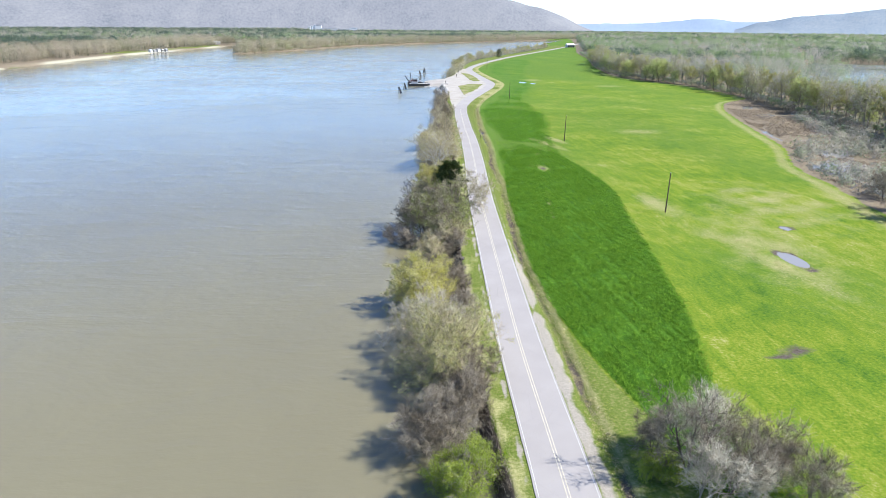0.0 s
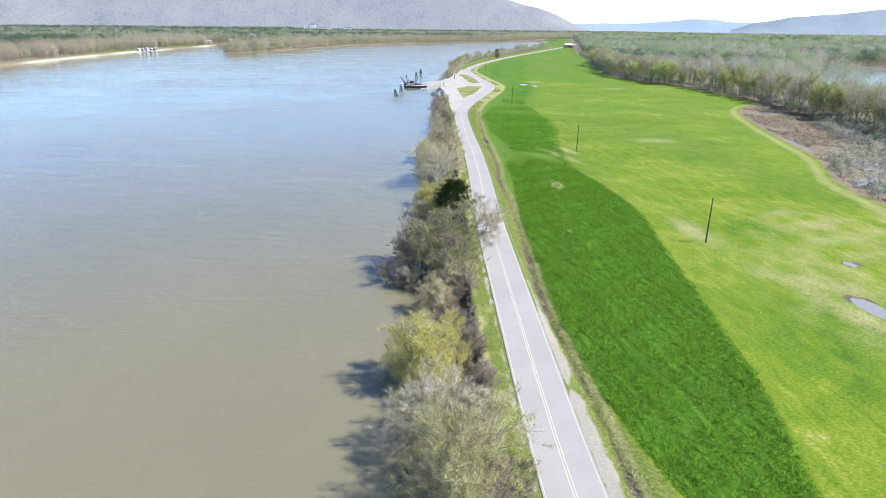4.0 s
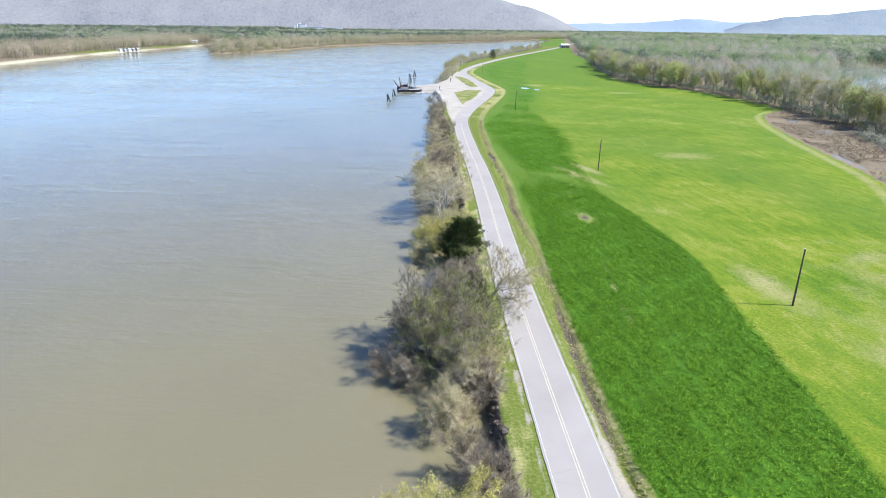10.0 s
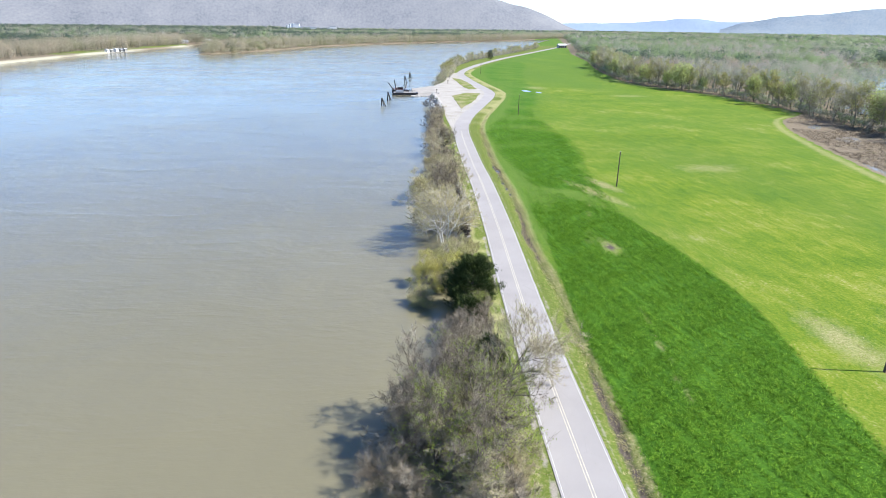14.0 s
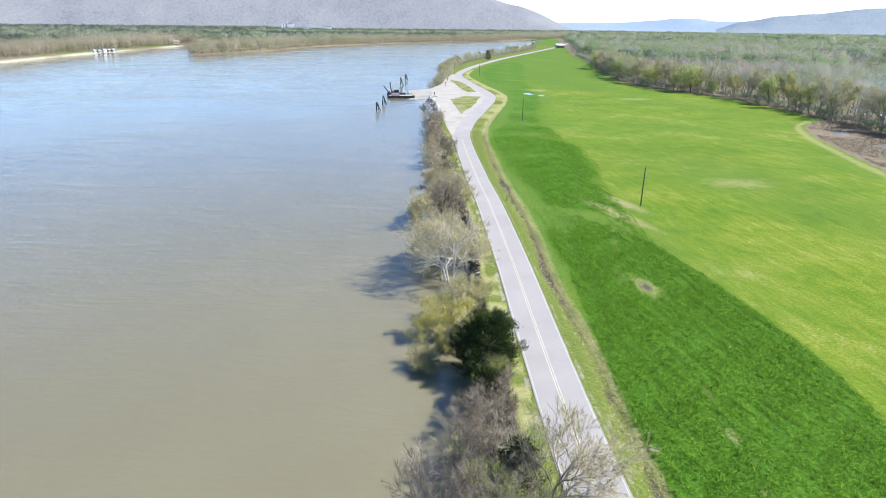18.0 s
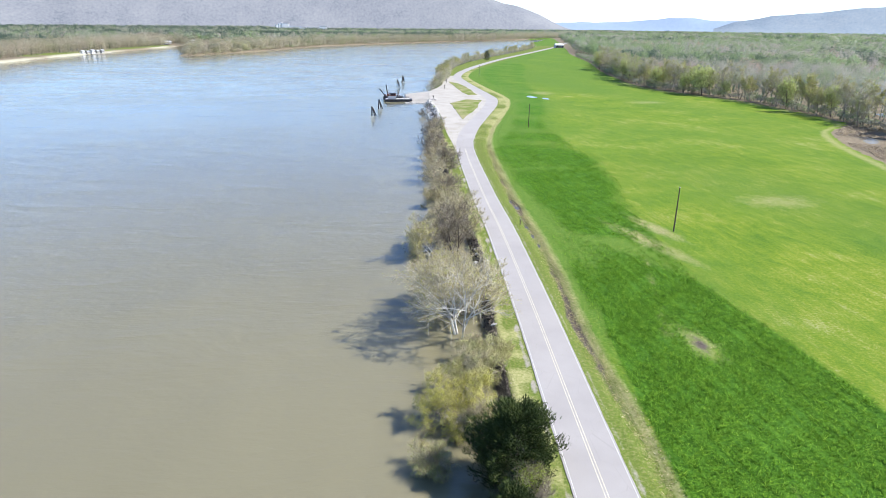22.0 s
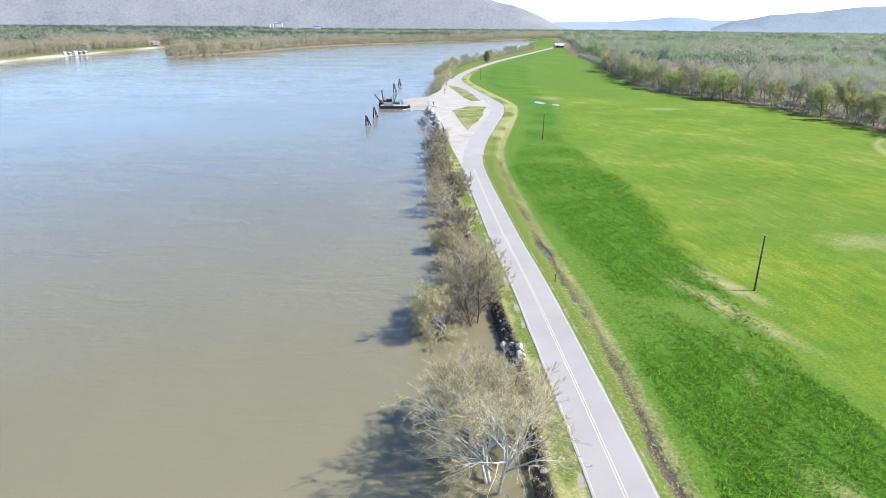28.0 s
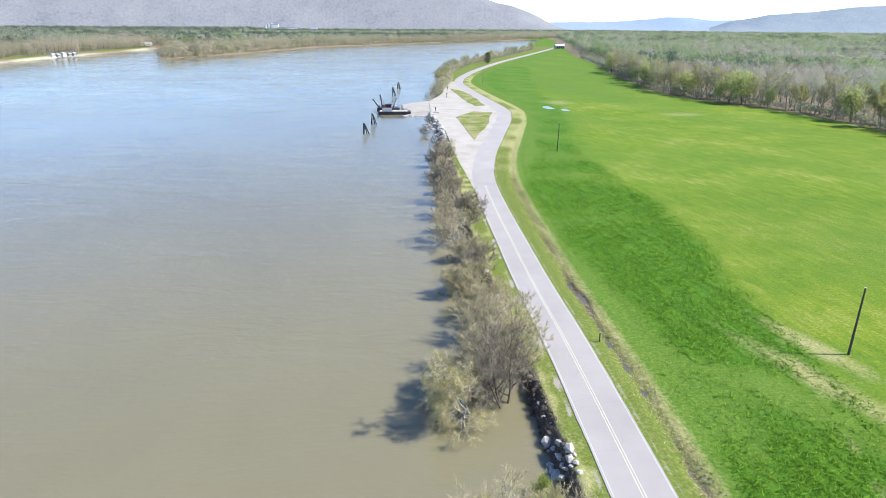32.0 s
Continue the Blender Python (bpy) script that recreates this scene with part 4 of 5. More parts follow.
for k, (x, y, h, kind, over) in enumerate(BANK):
    far = dict(levels=2, twigs=64, kids=(11, 7)) if 232 < y < 370 else {}
    bank_tree(x, y, h, 100 + k, kind, **{**far, **over})
evergreen("cedar_tree", "dense dark green cedar beside the road", at(19.2, 156.2), 9.8, 4.3, 7, 46000)
# Added tree: supplies the dark shade on the bank and water here.
evergreen("cedar_tree", "dark evergreen added to shade the bank and water", at(17.6, 150.2), 6.2, 2.5, 9, 16000)
evergreen("cedar_tree", "small dark evergreen among bare trees", at(17.2, 133.5), 8.0, 2.6, 8, 12000)
THICKET = [(29.8, 46, 9.6, "bare", dict(stems=3)), (32.6, 46.2, 8.4, "mixed", dict(stems=3)), (35.4, 45, 7.4, "bare", dict(stems=3)), (31.5, 42, 7.5, "bare", dict(stems=3)), (28.2, 41, 6.5, "mixed", dict(stems=3)),
           (37.6, 43.2, 5.5, "bare", dict(stems=4)), (34.2, 41, 5, "tan", dict(stems=4)), (27.4, 48.5, 5, "bare", dict(stems=3)), (38.5, 40, 5, "bare", dict(stems=4))]
for k, (x, y, h, kind, over) in enumerate(THICKET):
    kind = "pale" if k in (1, 4, 6) else kind
    over = {**over, "twigs": 8, "twig": (0.8, 0.022), "kids": (8, 5, 4), "flare": 0.34, "up": 0.8, "leaves": 5 if kind == "mixed" else 0}
    t = bank_tree(x, y, h, 300 + k, kind, group="brush at the field corner", **over)
    tagged(t, "leafless grey thicket tree in the field corner")
tagged(bank_tree(26.3, 44.5, 2.6, 320, "green", stems=5, levels=2, group="brush at the field corner"), "low green bush beside the ditch", "bush")


# ---- woods ----
def crowns(px, py, pz, h, rad, n, size, seed, tint, low=0.0, shell=0.7):
    """Joined far trees: each a short trunk and a ragged crown of n leaf clumps."""
    r = np.random.RandomState(seed)
    m = len(px)
    c = np.repeat(np.stack([px, py, pz], -1), n, 0)
    H, R = np.repeat(h, n)[:, None], np.repeat(rad, n)[:, None]
    q = r.normal(0, 1, (m * n, 3))
    q /= np.linalg.norm(q, axis=1, keepdims=True)
    q[:, 2] = np.where((q[:, 2] < -0.2) & (r.uniform(0, 1, m * n) < 0.7 * (1 - low)), -q[:, 2], q[:, 2])
    lump = 1 + 0.25 * np.sin(q[:, :1] * 5 + np.repeat(r.uniform(0, 6, m), n)[:, None]) * np.cos(q[:, 1:2] * 4 + q[:, 2:] * 5)
    p = c + q * np.array([1, 1, 0]) * R * lump * r.uniform(shell, 1.0, (m * n, 1)) + np.array([0, 0, 1]) * H * (0.58 - 0.1 * low + (0.4 + 0.1 * low) * q[:, 2:] * lump * r.uniform(shell, 1.0, (m * n, 1)))
    d = q * 0.35 + np.array([0, 0, 0.2]) + r.normal(0, 0.75, (m * n, 3))
    d /= np.linalg.norm(d, axis=1, keepdims=True) + 1e-6
    s = np.cross(d, q + np.array([0, -0.3, 0.5]) + r.normal(0, 0.25, (m * n, 3)))
    s /= np.linalg.norm(s, axis=1, keepdims=True) + 1e-6
    L = size * r.uniform(0.7, 1.8, (m * n, 1))
    W = size * r.uniform(0.3, 0.6, (m * n, 1))
    v = np.stack([p - s * W, p + s * W, p + d * L], 1).reshape(-1, 3)
    ti = np.clip(np.repeat(np.repeat(tint, n) + r.normal(0, 0.03, m * n), 3), 0, 1)
    f = np.arange(m * n * 3).reshape(-1, 3)
    b = np.stack([px, py, pz], -1)
    w = np.stack([0.014 * h + 0.05, np.zeros(m), np.zeros(m)], -1)
    u = np.array([0, 1, 0]) * w[:, :1]
    t = b + np.stack([r.normal(0, 0.4, m), r.normal(0, 0.4, m), h * (0.7 if size < 0.7 else 0.4)], -1)
    tv = np.concatenate([np.stack([b - w, b + w, t], 1), np.stack([b - u, b + u, t], 1)]).reshape(-1, 3)
    f = np.concatenate([f, len(v) + np.arange(len(tv)).reshape(-1, 3)])
    v = np.concatenate([v, tv])
    nm = np.repeat(q * 0.8 + np.array([0, -0.1, 0.6]) + r.normal(0, 0.12, (m * n, 3)), 3, 0)
    nm = np.concatenate([nm, np.tile(np.array([[0.3, -1.0, 0.2]]), (len(tv), 1))])
    nm /= np.linalg.norm(nm, axis=1, keepdims=True)
    return v, f, np.concatenate([ti, np.full(len(tv), 0.03)]), nm


def woods_tint(x, y, r):
    """Patches of bare, budding and evergreen trees."""
    g, q = wave(x, y, 90, 51) + r.normal(0, 0.55, len(x)) + 0.55 * step(np.hypot(x, y), 500, 900), r.uniform(0, 1, len(x))
    t = np.where(g > 0.75, r.uniform(0.22, 0.36, len(x)), np.where(g > -0.1, r.uniform(0.38, 0.56, len(x)), np.where(g > -1.1, r.uniform(0.56, 0.84, len(x)), r.uniform(0.86, 1.0, len(x)))))
    ever = (wave(x, y, 160, 52) > 0.5) & (q < 0.5) | (q < 0.04)
    return np.where(ever, r.uniform(0.0, 0.15, len(x)), t)


def scatter(x0, x1, y0, y1, gap, seed, keep):
    r = np.random.RandomState(seed)
    nx, ny = int((x1 - x0) / gap), int((y1 - y0) / gap)
    gx_, gy_ = np.meshgrid(np.linspace(x0, x1, nx), np.linspace(y0, y1, ny))
    x, y = gx_.ravel() + r.uniform(-0.45, 0.45, nx * ny) * gap, gy_.ravel() + r.uniform(-0.45, 0.45, nx * ny) * gap
    k = keep(x, y)
    return x[k], y[k], r


def in_view(x, y):
    a = np.degrees(np.arctan2(x - 4, np.maximum(y + 5, 1)))
    return (a > -33) & (a < 50)


def woods(name, label, x, y, r, h, rad, n, size, seed, tint, low=0.0, mat=None):
    """Many trees in one object."""
    hh, rr_ = h * r.uniform(0.7, 1.25, len(x)), rad * r.uniform(0.75, 1.3, len(x))
    v, f, ti, nm = crowns(x, y, ground_z(x, y) - 0.3, hh, rr_, n, size, seed, tint, low)
    return tagged(new(name, mesh_np(name, v, f, mat or M_WOODS, {"tint": ti}, None, True, nm)), label, "woods", kind="stuff")


def in_lake(x, y):
    """The open backwater right of the woods."""
    a, d = np.degrees(np.arctan2(x - 2, y)) + 0.8 * wave(x, y, 40, 95), np.hypot(x, y) + 8 * wave(x, y, 30, 96)
    return (a > 34.6) & (d > 450) & (d < 855) & (wave(x, y, 55, 99) < 0.85)


def woods_edge(y):
    """Where the standing timber begins, right of the field and the flooded brush."""
    f = curve((60, 150), (120, 160), (160, 172), (200, 185), (227, 197), (248, 200), (300, 208), (345, 214), (372, 219))
    return np.where(y < 372, f(np.minimum(y, 372)), field_x(y) + 3)


x, y, r = scatter(120, 620, 150, 620, 7.0, 61, lambda x, y: (x > woods_edge(y) + 12) & in_view(x, y) & ~in_lake(x, y) & (np.hypot(x, y) < 620))
woods("woods_near", "leafing spring bottomland woods in grey, tan and green", x, y, r, 16.0, 5.0, 620, 0.3, 62, woods_tint(x, y, r))
x, y, r = scatter(180, 1100, 300, 1250, 9.5, 63, lambda x, y: (x > woods_edge(y) + 8) & in_view(x, y) & ~in_lake(x, y) & (np.hypot(x, y) >= 620) & (np.hypot(x, y) < 1250))
woods("woods_mid", "mixed spring woods with evergreen patches", x, y, r, 16.0, 6.2, 165, 0.85, 64, woods_tint(x, y, r))
x, y, r = scatter(200, 2300, 600, 2700, 19, 65, lambda x, y: (x > np.maximum(woods_edge(y) + 8, brink_x(y) + 40)) & in_view(x, y) & (np.hypot(x, y) >= 1250) & (np.hypot(x, y) < 2750))
woods("woods_far", "far mixed woods on the valley floor", x, y, r, 15, 10, 70, 1.8, 66, np.clip(woods_tint(x, y, r) - 0.06, 0, 1))

x, y, r = scatter(-480, -268, 250, 1330, 8.5, 67, lambda x, y: (x < bank_left(y) - 13 - 6 * wave(x, y, 25, 33)) & (x > bank_left(y) - 85) & in_view(x, y))
woods("woods_left_bank", "tan budding riverside trees on the far bank", x, y, r, 15.5, 6.6, 340, 0.6, 68, np.clip(r.normal(0.64, 0.14, len(x)), 0.3, 0.98), 1.0, M_WOODS_TAN)
x, y, r = scatter(-1500, -270, 700, 2600, 16, 69, lambda x, y: (x < np.where(y < 1300, bank_left(y), bank_isle(y)) - 70) & in_view(x, y) & (np.hypot(x, y) < 2650))
woods("woods_pine", "dark pine plantations and bare woods behind the bank", x, y, r, 18, 9, 60, 1.9, 70, np.where(wave(x * 0.1, y, 190, 71) > 0.0, r.uniform(0, 0.13, len(x)), r.normal(0.5, 0.1, len(x))))
x, y, r = scatter(-260, 900, 935, 2250, 9.5, 72, lambda x, y: (x < bank_isle(y) - 1) & (x > bank_isle(y) - 70) & (river_depth(x, y) < -2) & in_view(x, y))
woods("woods_point", "budding trees along the wooded river point", x, y, r, 15, 7.0, 220, 0.75, 73, np.clip(r.normal(0.52, 0.15, len(x)), 0.05, 0.9), 0.9, M_WOODS_TAN)
x, y, r = scatter(-300, 1500, 1000, 2650, 18, 74, lambda x, y: (x < bank_isle(y) - 70) & (x > -300) & (y > 1300) & in_view(x, y) & (np.hypot(x, y) < 2700))
woods("woods_behind_point", "mixed woods behind the river point", x, y, r, 15, 10, 52, 2.4, 75, np.where(wave(x * 0.12, y, 170, 76) > 0.1, r.uniform(0, 0.14, len(x)), r.normal(0.46, 0.12, len(x))))
x, y, r = scatter(150, 330, 110, 900, 4.0, 57, lambda x, y: (x > woods_edge(y) - 2) & (x < woods_edge(y) + 10))
woods("woods_understory", "low grey-green shrubs along the front of the woods", x, y, r, 4.2, 2.3, 60, 0.55, 58, np.clip(r.normal(0.5, 0.16, len(x)), 0.1, 0.9))
# low brush in the flooded corner
x, y, r = scatter(100, 215, 95, 352, 2.0, 77, lambda x, y: (x > field_x(y) + 2.5 + 7 * step(y, 112, 125) * step(205 - y, 0, 20) * (0.6 + 0.5 * wave(x, y, 9, 39))) & (x < woods_edge(y) + 14) & (wave(x, y, 16, 78) > -0.35) & (flood_pool(x, y) < 0.5))
woods("flooded_brush", "low brown brush standing in flood water", x, y, r, 0.7, 1.2, 44, 0.24, 79, np.clip(0.5 + 0.25 * wave(x, y, 14, 47) + r.normal(0, 0.15, len(x)), 0, 1), 0, M_BRUSH)

x, y, r = scatter(104, 200, 100, 330, 3.4, 53, lambda x, y: (x > field_x(y) + 3) & (x < woods_edge(y) + 4) & ((x - field_x(y) > 26) | (y < 215)) & (wave(x, y, 22, 54) > -0.45))
woods("thicket", "grey-green shrubs in the flooded corner", x, y, r, 3.8, 2.0, 80, 0.42, 59, np.clip(r.normal(0.6, 0.14, len(x)), 0.16, 0.9), 1.0)
x, y, r = scatter(-400, 1000, 300, 2200, 7, 48, lambda x, y: (np.abs(river_depth(x, y) + 5) < 6) & (x < brink_x(y) - 60) & in_view(x, y) & (x > bank_left(y) + 40))
woods("far_shore_brush", "low brush along the far river shore", x, y, r, 5, 4.8, 70, 1.0, 49, np.clip(r.normal(0.55, 0.12, len(x)), 0.1, 0.8), 1.0, M_WOODS_TAN)
# single trees along the front of the woods, copied from a few grown ones
front = [tree("woods_tree", "tall bare grey woodland tree with a pale trunk", (230, 380 + 9 * k, 0), 14, 500 + k, M_BARK_TAN, M_TWIG_PALE, M_LEAF_PALE, twigs=34, leaves=5, twig=(1.1, 0.04), leaf=(0.45, 0.2), levels=2, kids=(11, 6), bare=0.35, shrink=0.5, group="trees at the edge of the woods") for k in range(2)]
front += [tree("woods_tree", "budding tan woodland tree", (226, 400 + 9 * k, 0), 13, 510 + k, M_BARK_TAN, M_TWIG_TAN, M_LEAF_PALE, twigs=28, leaves=16, twig=(1.1, 0.035), leaf=(0.45, 0.22), levels=2, kids=(11, 6), bare=0.3, shrink=0.5, group="trees at the edge of the woods") for k in range(2)]
front += [tree("woods_tree", "fresh light green woodland tree", (222, 420 + 9 * k, 0), 11.5, 520 + k, M_BARK, M_TWIG, M_LEAF_LIGHT, twigs=20, leaves=24, twig=(1.1, 0.035), leaf=(0.5, 0.25), spread=0.3, levels=2, kids=(11, 6), bare=0.2, shrink=0.5, group="trees at the edge of the woods") for k in range(2)]
rr = random.Random(5)
for k in range(190):
    y = 120 + 620 * (k / 190) ** 1.15
    x = float(woods_edge(np.array(y))) + rr.uniform(-1.5, 12)
    src = rr.choice((front[0], front[1], front[0], front[1], front[2], front[3], front[2], front[4], front[5]))
    z = bz(x, y)
    if k < 6:
        front[k].matrix_basis = pose(x, y, z)
        continue
    s = rr.uniform(0.85, 1.4)
    c = copy_thing(src, pose(x, y, z, 0, 0, rr.uniform(0, 360)))
    c.scale = (s, s, s * rr.uniform(0.9, 1.1))
# trees on the far bend of the near shore
for k in range(85):
    y = 535 + 660 * (k / 85) ** 1.1
    x = float(brink_x(np.array(y))) + rr.uniform(-5, 3.5)
    src = rr.choice((front[0], front[1], front[2], front[3], front[2]))
    c = copy_thing(src, pose(x, y, max(bz(x, y), -2.6), 0, 0, rr.uniform(0, 360)))
    s = rr.uniform(0.4, 0.85)
    c.scale = (s, s, s)
    tagged(c, "bare tan tree on the river shore beyond the landing", group="trees on the shore beyond the landing")
x, y, r = scatter(50, 320, 520, 1240, 3.6, 55, lambda x, y: (x > brink_x(y) - 5) & (x < brink_x(y) + 3.5) & (x < road_x(y) - 5))
woods("shore_brush", "tan budding brush along the shore beyond the landing", x, y, r, 7, 2.4, 70, 0.5, 56, np.clip(r.normal(0.55, 0.16, len(x)), 0.16, 0.9), 1.0, M_WOODS_TAN)
evergreen("cedar_tree", "dark round evergreen beside the far road", at(153.5, 806), 11, 4.2, 12, 6000, "trees on the shore beyond the landing")


# ---- crops and grass ----
def tufts(name, label, category, mat, x, y, h, w, blades, seed, lay=0.5):
    r = np.random.RandomState(seed)
    m = len(x)
    z = ground_z(x, y)
    b = np.repeat(np.stack([x, y, z - 0.04], -1), blades, 0)
    an = r.uniform(0, 6.28, m * blades)
    s = np.stack([np.cos(an), np.sin(an), np.zeros(m * blades)], -1)
    off = r.normal(0, 1, (m * blades, 3)) * np.array([1, 1, 0]) * w * 0.6
    H = (np.repeat(h, blades) if np.ndim(h) else h) * 1.0
    H = (H * r.uniform(0.6, 1.25, m * blades))[:, None]
    W = (w * r.uniform(0.5, 1.1, m * blades))[:, None]
    tip = np.stack([r.normal(0, lay, m * blades), r.normal(0, lay, m * blades), np.ones(m * blades)], -1) * H
    flip = np.sign((s[:, 0] * tip[:, 1] - s[:, 1] * tip[:, 0]))[:, None]
    v = np.stack([b + off - s * W * 0.5 * flip, b + off + s * W * 0.5 * flip, b + off + tip], 1).reshape(-1, 3)
    nm = np.repeat(np.array([[0, 0, 1.0]]) + r.normal(0, 0.35, (m * blades, 3)), 3, 0)
    nm /= np.linalg.norm(nm, axis=1, keepdims=True)
    ti = np.repeat(r.uniform(0, 1, m * blades), 3)
    return tagged(new(name, mesh_np(name, v, np.arange(len(v)).reshape(-1, 3), mat, {"tint": ti}, None, True, nm)), label, category, kind="stuff")


def sown(x0, x1, y0, y1, count, seed, keep):
    """Random places in a strip along the road that a rule keeps; x0 and x1 are offsets from the road."""
    r = np.random.RandomState(seed)
    y = y0 + (y1 - y0) * r.uniform(0, 1, count) ** 1.15
    x = road_x(y) + r.uniform(x0, x1, count)
    za_, zb_ = zones(x, y)
    k = keep(za_, zb_, r.uniform(0, 1, count))
    return x[k], y[k]


def calm(za_, zb_):
    return (za_[..., 2] < 0.35) & (za_[..., 3] < 0.3) & (zb_[..., 0] < 0.3)


x, y = sown(5, 75, 38, 420, 620000, 81, lambda a, b, q: (a[..., 0] > 0.45 + 0.5 * (q - 0.5)) & calm(a, b))
k = np.random.RandomState(80).uniform(0, 1, len(x)) < (1.05 - step(y, 230, 420)) * np.where(y > 208, 0.5, 1)
x, y = x[k], y[k]
tufts("crop_plants", "thick dark green winter wheat", "crop", M_CROP, x, y, 0.27 * np.clip(1 + 0.45 * wave(x, y * 0.25, 0.6, 45) + 0.3 * wave(x, y * 0.5, 3.1, 46), 0.25, 1.9), 0.115, 3, 82, 1.2)
x, y = sown(5, 90, 38, 300, 260000, 83, lambda a, b, q: (a[..., 0] < 0.5) & calm(a, b) & (b[..., 2] < 0.5) & (q < 0.8))
tufts("field_grass", "short yellow-green field growth", "grass", M_FIELD, x, y, 0.09, 0.24, 1, 84, 2.0)
x, y = sown(4, 110, 38, 380, 90000, 85, lambda a, b, q: (a[..., 1] > 0.35) & (q < a[..., 1]))
tufts("dry_weeds", "pale dry straw and weeds along the ditch", "weeds", M_DRY, x, y, 0.16, 0.2, 3, 86, 1.3)
x, y = sown(-9, 8, 38, 420, 70000, 87, lambda a, b, q: (b[..., 2] > 0.5) & (a[..., 3] < 0.35) & (a[..., 2] < 0.4) & (a[..., 1] < 0.45) & (q < 0.75))
tufts("verge_grass", "rough green roadside grass", "grass", M_FIELD, x, y, 0.1, 0.14, 3, 88, 1.4)
x, y = sown(-11, -3, 38, 380, 70000, 89, lambda a, b, q: (a[..., 2] > 0.2) & (q < 0.7))
k = (ground_z(x, y) > -2.1)
tufts("bank_brush", "dead brown brush and roots on the muddy bank", "brush", M_TWIG, x[k], y[k], 0.42, 0.035, 3, 90, 1.0)


r = np.random.RandomState(97)
y = r.uniform(40, 320, 26000)
x = road_x(y) + ditch_u(y) + r.normal(0.1, 0.55, 26000)
tufts("ditch_litter", "pale dead stalks littering the ditch", "weeds", M_DRY, x, y, 0.12, 0.16, 1, 98, 1.6)


# ---- rocks ----
def rock_mesh(seed, mat):
    r = random.Random(seed)
    bm = bmesh.new()
    bmesh.ops.create_icosphere(bm, subdivisions=1, radius=0.5)
    sx, sy, sz = r.uniform(0.8, 1.4), r.uniform(0.7, 1.1), r.uniform(0.5, 0.8)
    for v in bm.verts:
        v.co = Vector((v.co.x * sx, v.co.y * sy, v.co.z * sz)) * r.uniform(0.75, 1.2)
    me = bpy.data.meshes.new("rock")
    bm.to_mesh(me)
    bm.free()
    me.materials.append(mat)
    return me


ROCKS = [rock_mesh(k, M_ROCK) for k in range(6)]
CLODS = [rock_mesh(20 + k, M_ROCK_DARK) for k in range(5)]


def rocks(name, label, places, meshes, seed, size):
    root = thing(name, (*places[0], 0), label, "rocks")
    o = root.matrix_basis.translation.copy()
    r = random.Random(seed)
    for x, y in places:
        ob = part("rock", r.choice(meshes), None, root)
        s = size * r.uniform(0.5, 1.5)
        ob.matrix_basis = pose(x - o.x, y - o.y, max(bz(x, y), -2.3) + 0.12 * s, r.uniform(-30, 30), r.uniform(-30, 30), r.uniform(0, 360)) @ Matrix.Diagonal((s, s, s, 1))
    return root


rr = random.Random(9)
pl = []
for k in range(230):
    y = rr.uniform(366, 449)
    pl.append((float(brink_x(np.array(y))) + rr.uniform(-2.4, 1.0), y))
rocks("riprap", "pale broken limestone riprap along the gravel lot", pl, ROCKS, 1, 1.25)
pl = [(50.5 - 15.5 * t + rr.uniform(-0.5, 0.5), 448.5 + 6 * t + rr.uniform(-1.6, 0.2)) for t in (rr.random() for _ in range(90))]
rocks("riprap", "pale broken stones at the landing's edge", pl, ROCKS, 2, 1.1)
pl = [(float(brink_x(np.array(y))) + rr.uniform(-1.5, 0.5), y) for y in (rr.gauss(208.8, 1.7) for _ in range(24))]
rocks("rock_pile", "white limestone blocks tipped on the dark bank", pl, ROCKS, 3, 0.95)
for y0, y1, n, sd in ((84, 118, 60, 4), (176, 203, 60, 5), (209, 222, 50, 6), (236, 262, 46, 7)):
    pl = [(float(brink_x(np.array(y))) + rr.uniform(-1.5, 0.15), y) for y in (rr.uniform(y0, y1) for _ in range(n))]
    rocks("bank_clods", "dark wet clods and roots on the washed-out bank", pl, CLODS, sd, 0.7)
pl = [(float(brink_x(np.array(y))) + rr.uniform(-1.6, 0.2), y) for y in (rr.uniform(176, 340) for _ in range(44))]
rocks("bank_stones", "scattered pale stones on the bank", pl, ROCKS, 8, 0.6)


# ---- poles and posts ----
def utility_pole(x, y, h):
    root = thing("utility_pole", at(x, y), "bare weathered wooden pole without wires", "pole", "poles across the field", turn=0)
    part("shaft", rod(bmesh.new(), (0, 0, -0.5), (0.12, 0.05, h), 0.16, 0.1, 10), M_WOOD_POLE, root)
    bm = bmesh.new()
    box(bm, (0.12, 0.05, h + 0.03), (0.26, 0.26, 0.06), 0, 0.015)
    part("cap", bm, M_GREY_METAL, root)
    bm = bmesh.new()
    box(bm, (0.17, 0, 1.8), (0.05, 0.22, 0.3), 0, 0.01)
    part("tag", bm, M_GREY_METAL, root)
    return root


for x, y in ((65.2, 129.6), (68.3, 221.3), (74.9, 353.5), (103, 595)):
    utility_pole(x, y, 9.0)
post = thing("marker_post", at(38.9, 229.2), "short dark marker post beside the ditch", "post")
part("shaft", rod(bmesh.new(), (0, 0, -0.3), (0, 0, 1.3), 0.09, 0.09, 8), M_WOOD_POLE, post)
part("cap", rod(bmesh.new(), (0, 0, 1.3), (0, 0, 1.42), 0.11, 0.05, 8), M_GREY_METAL, post)
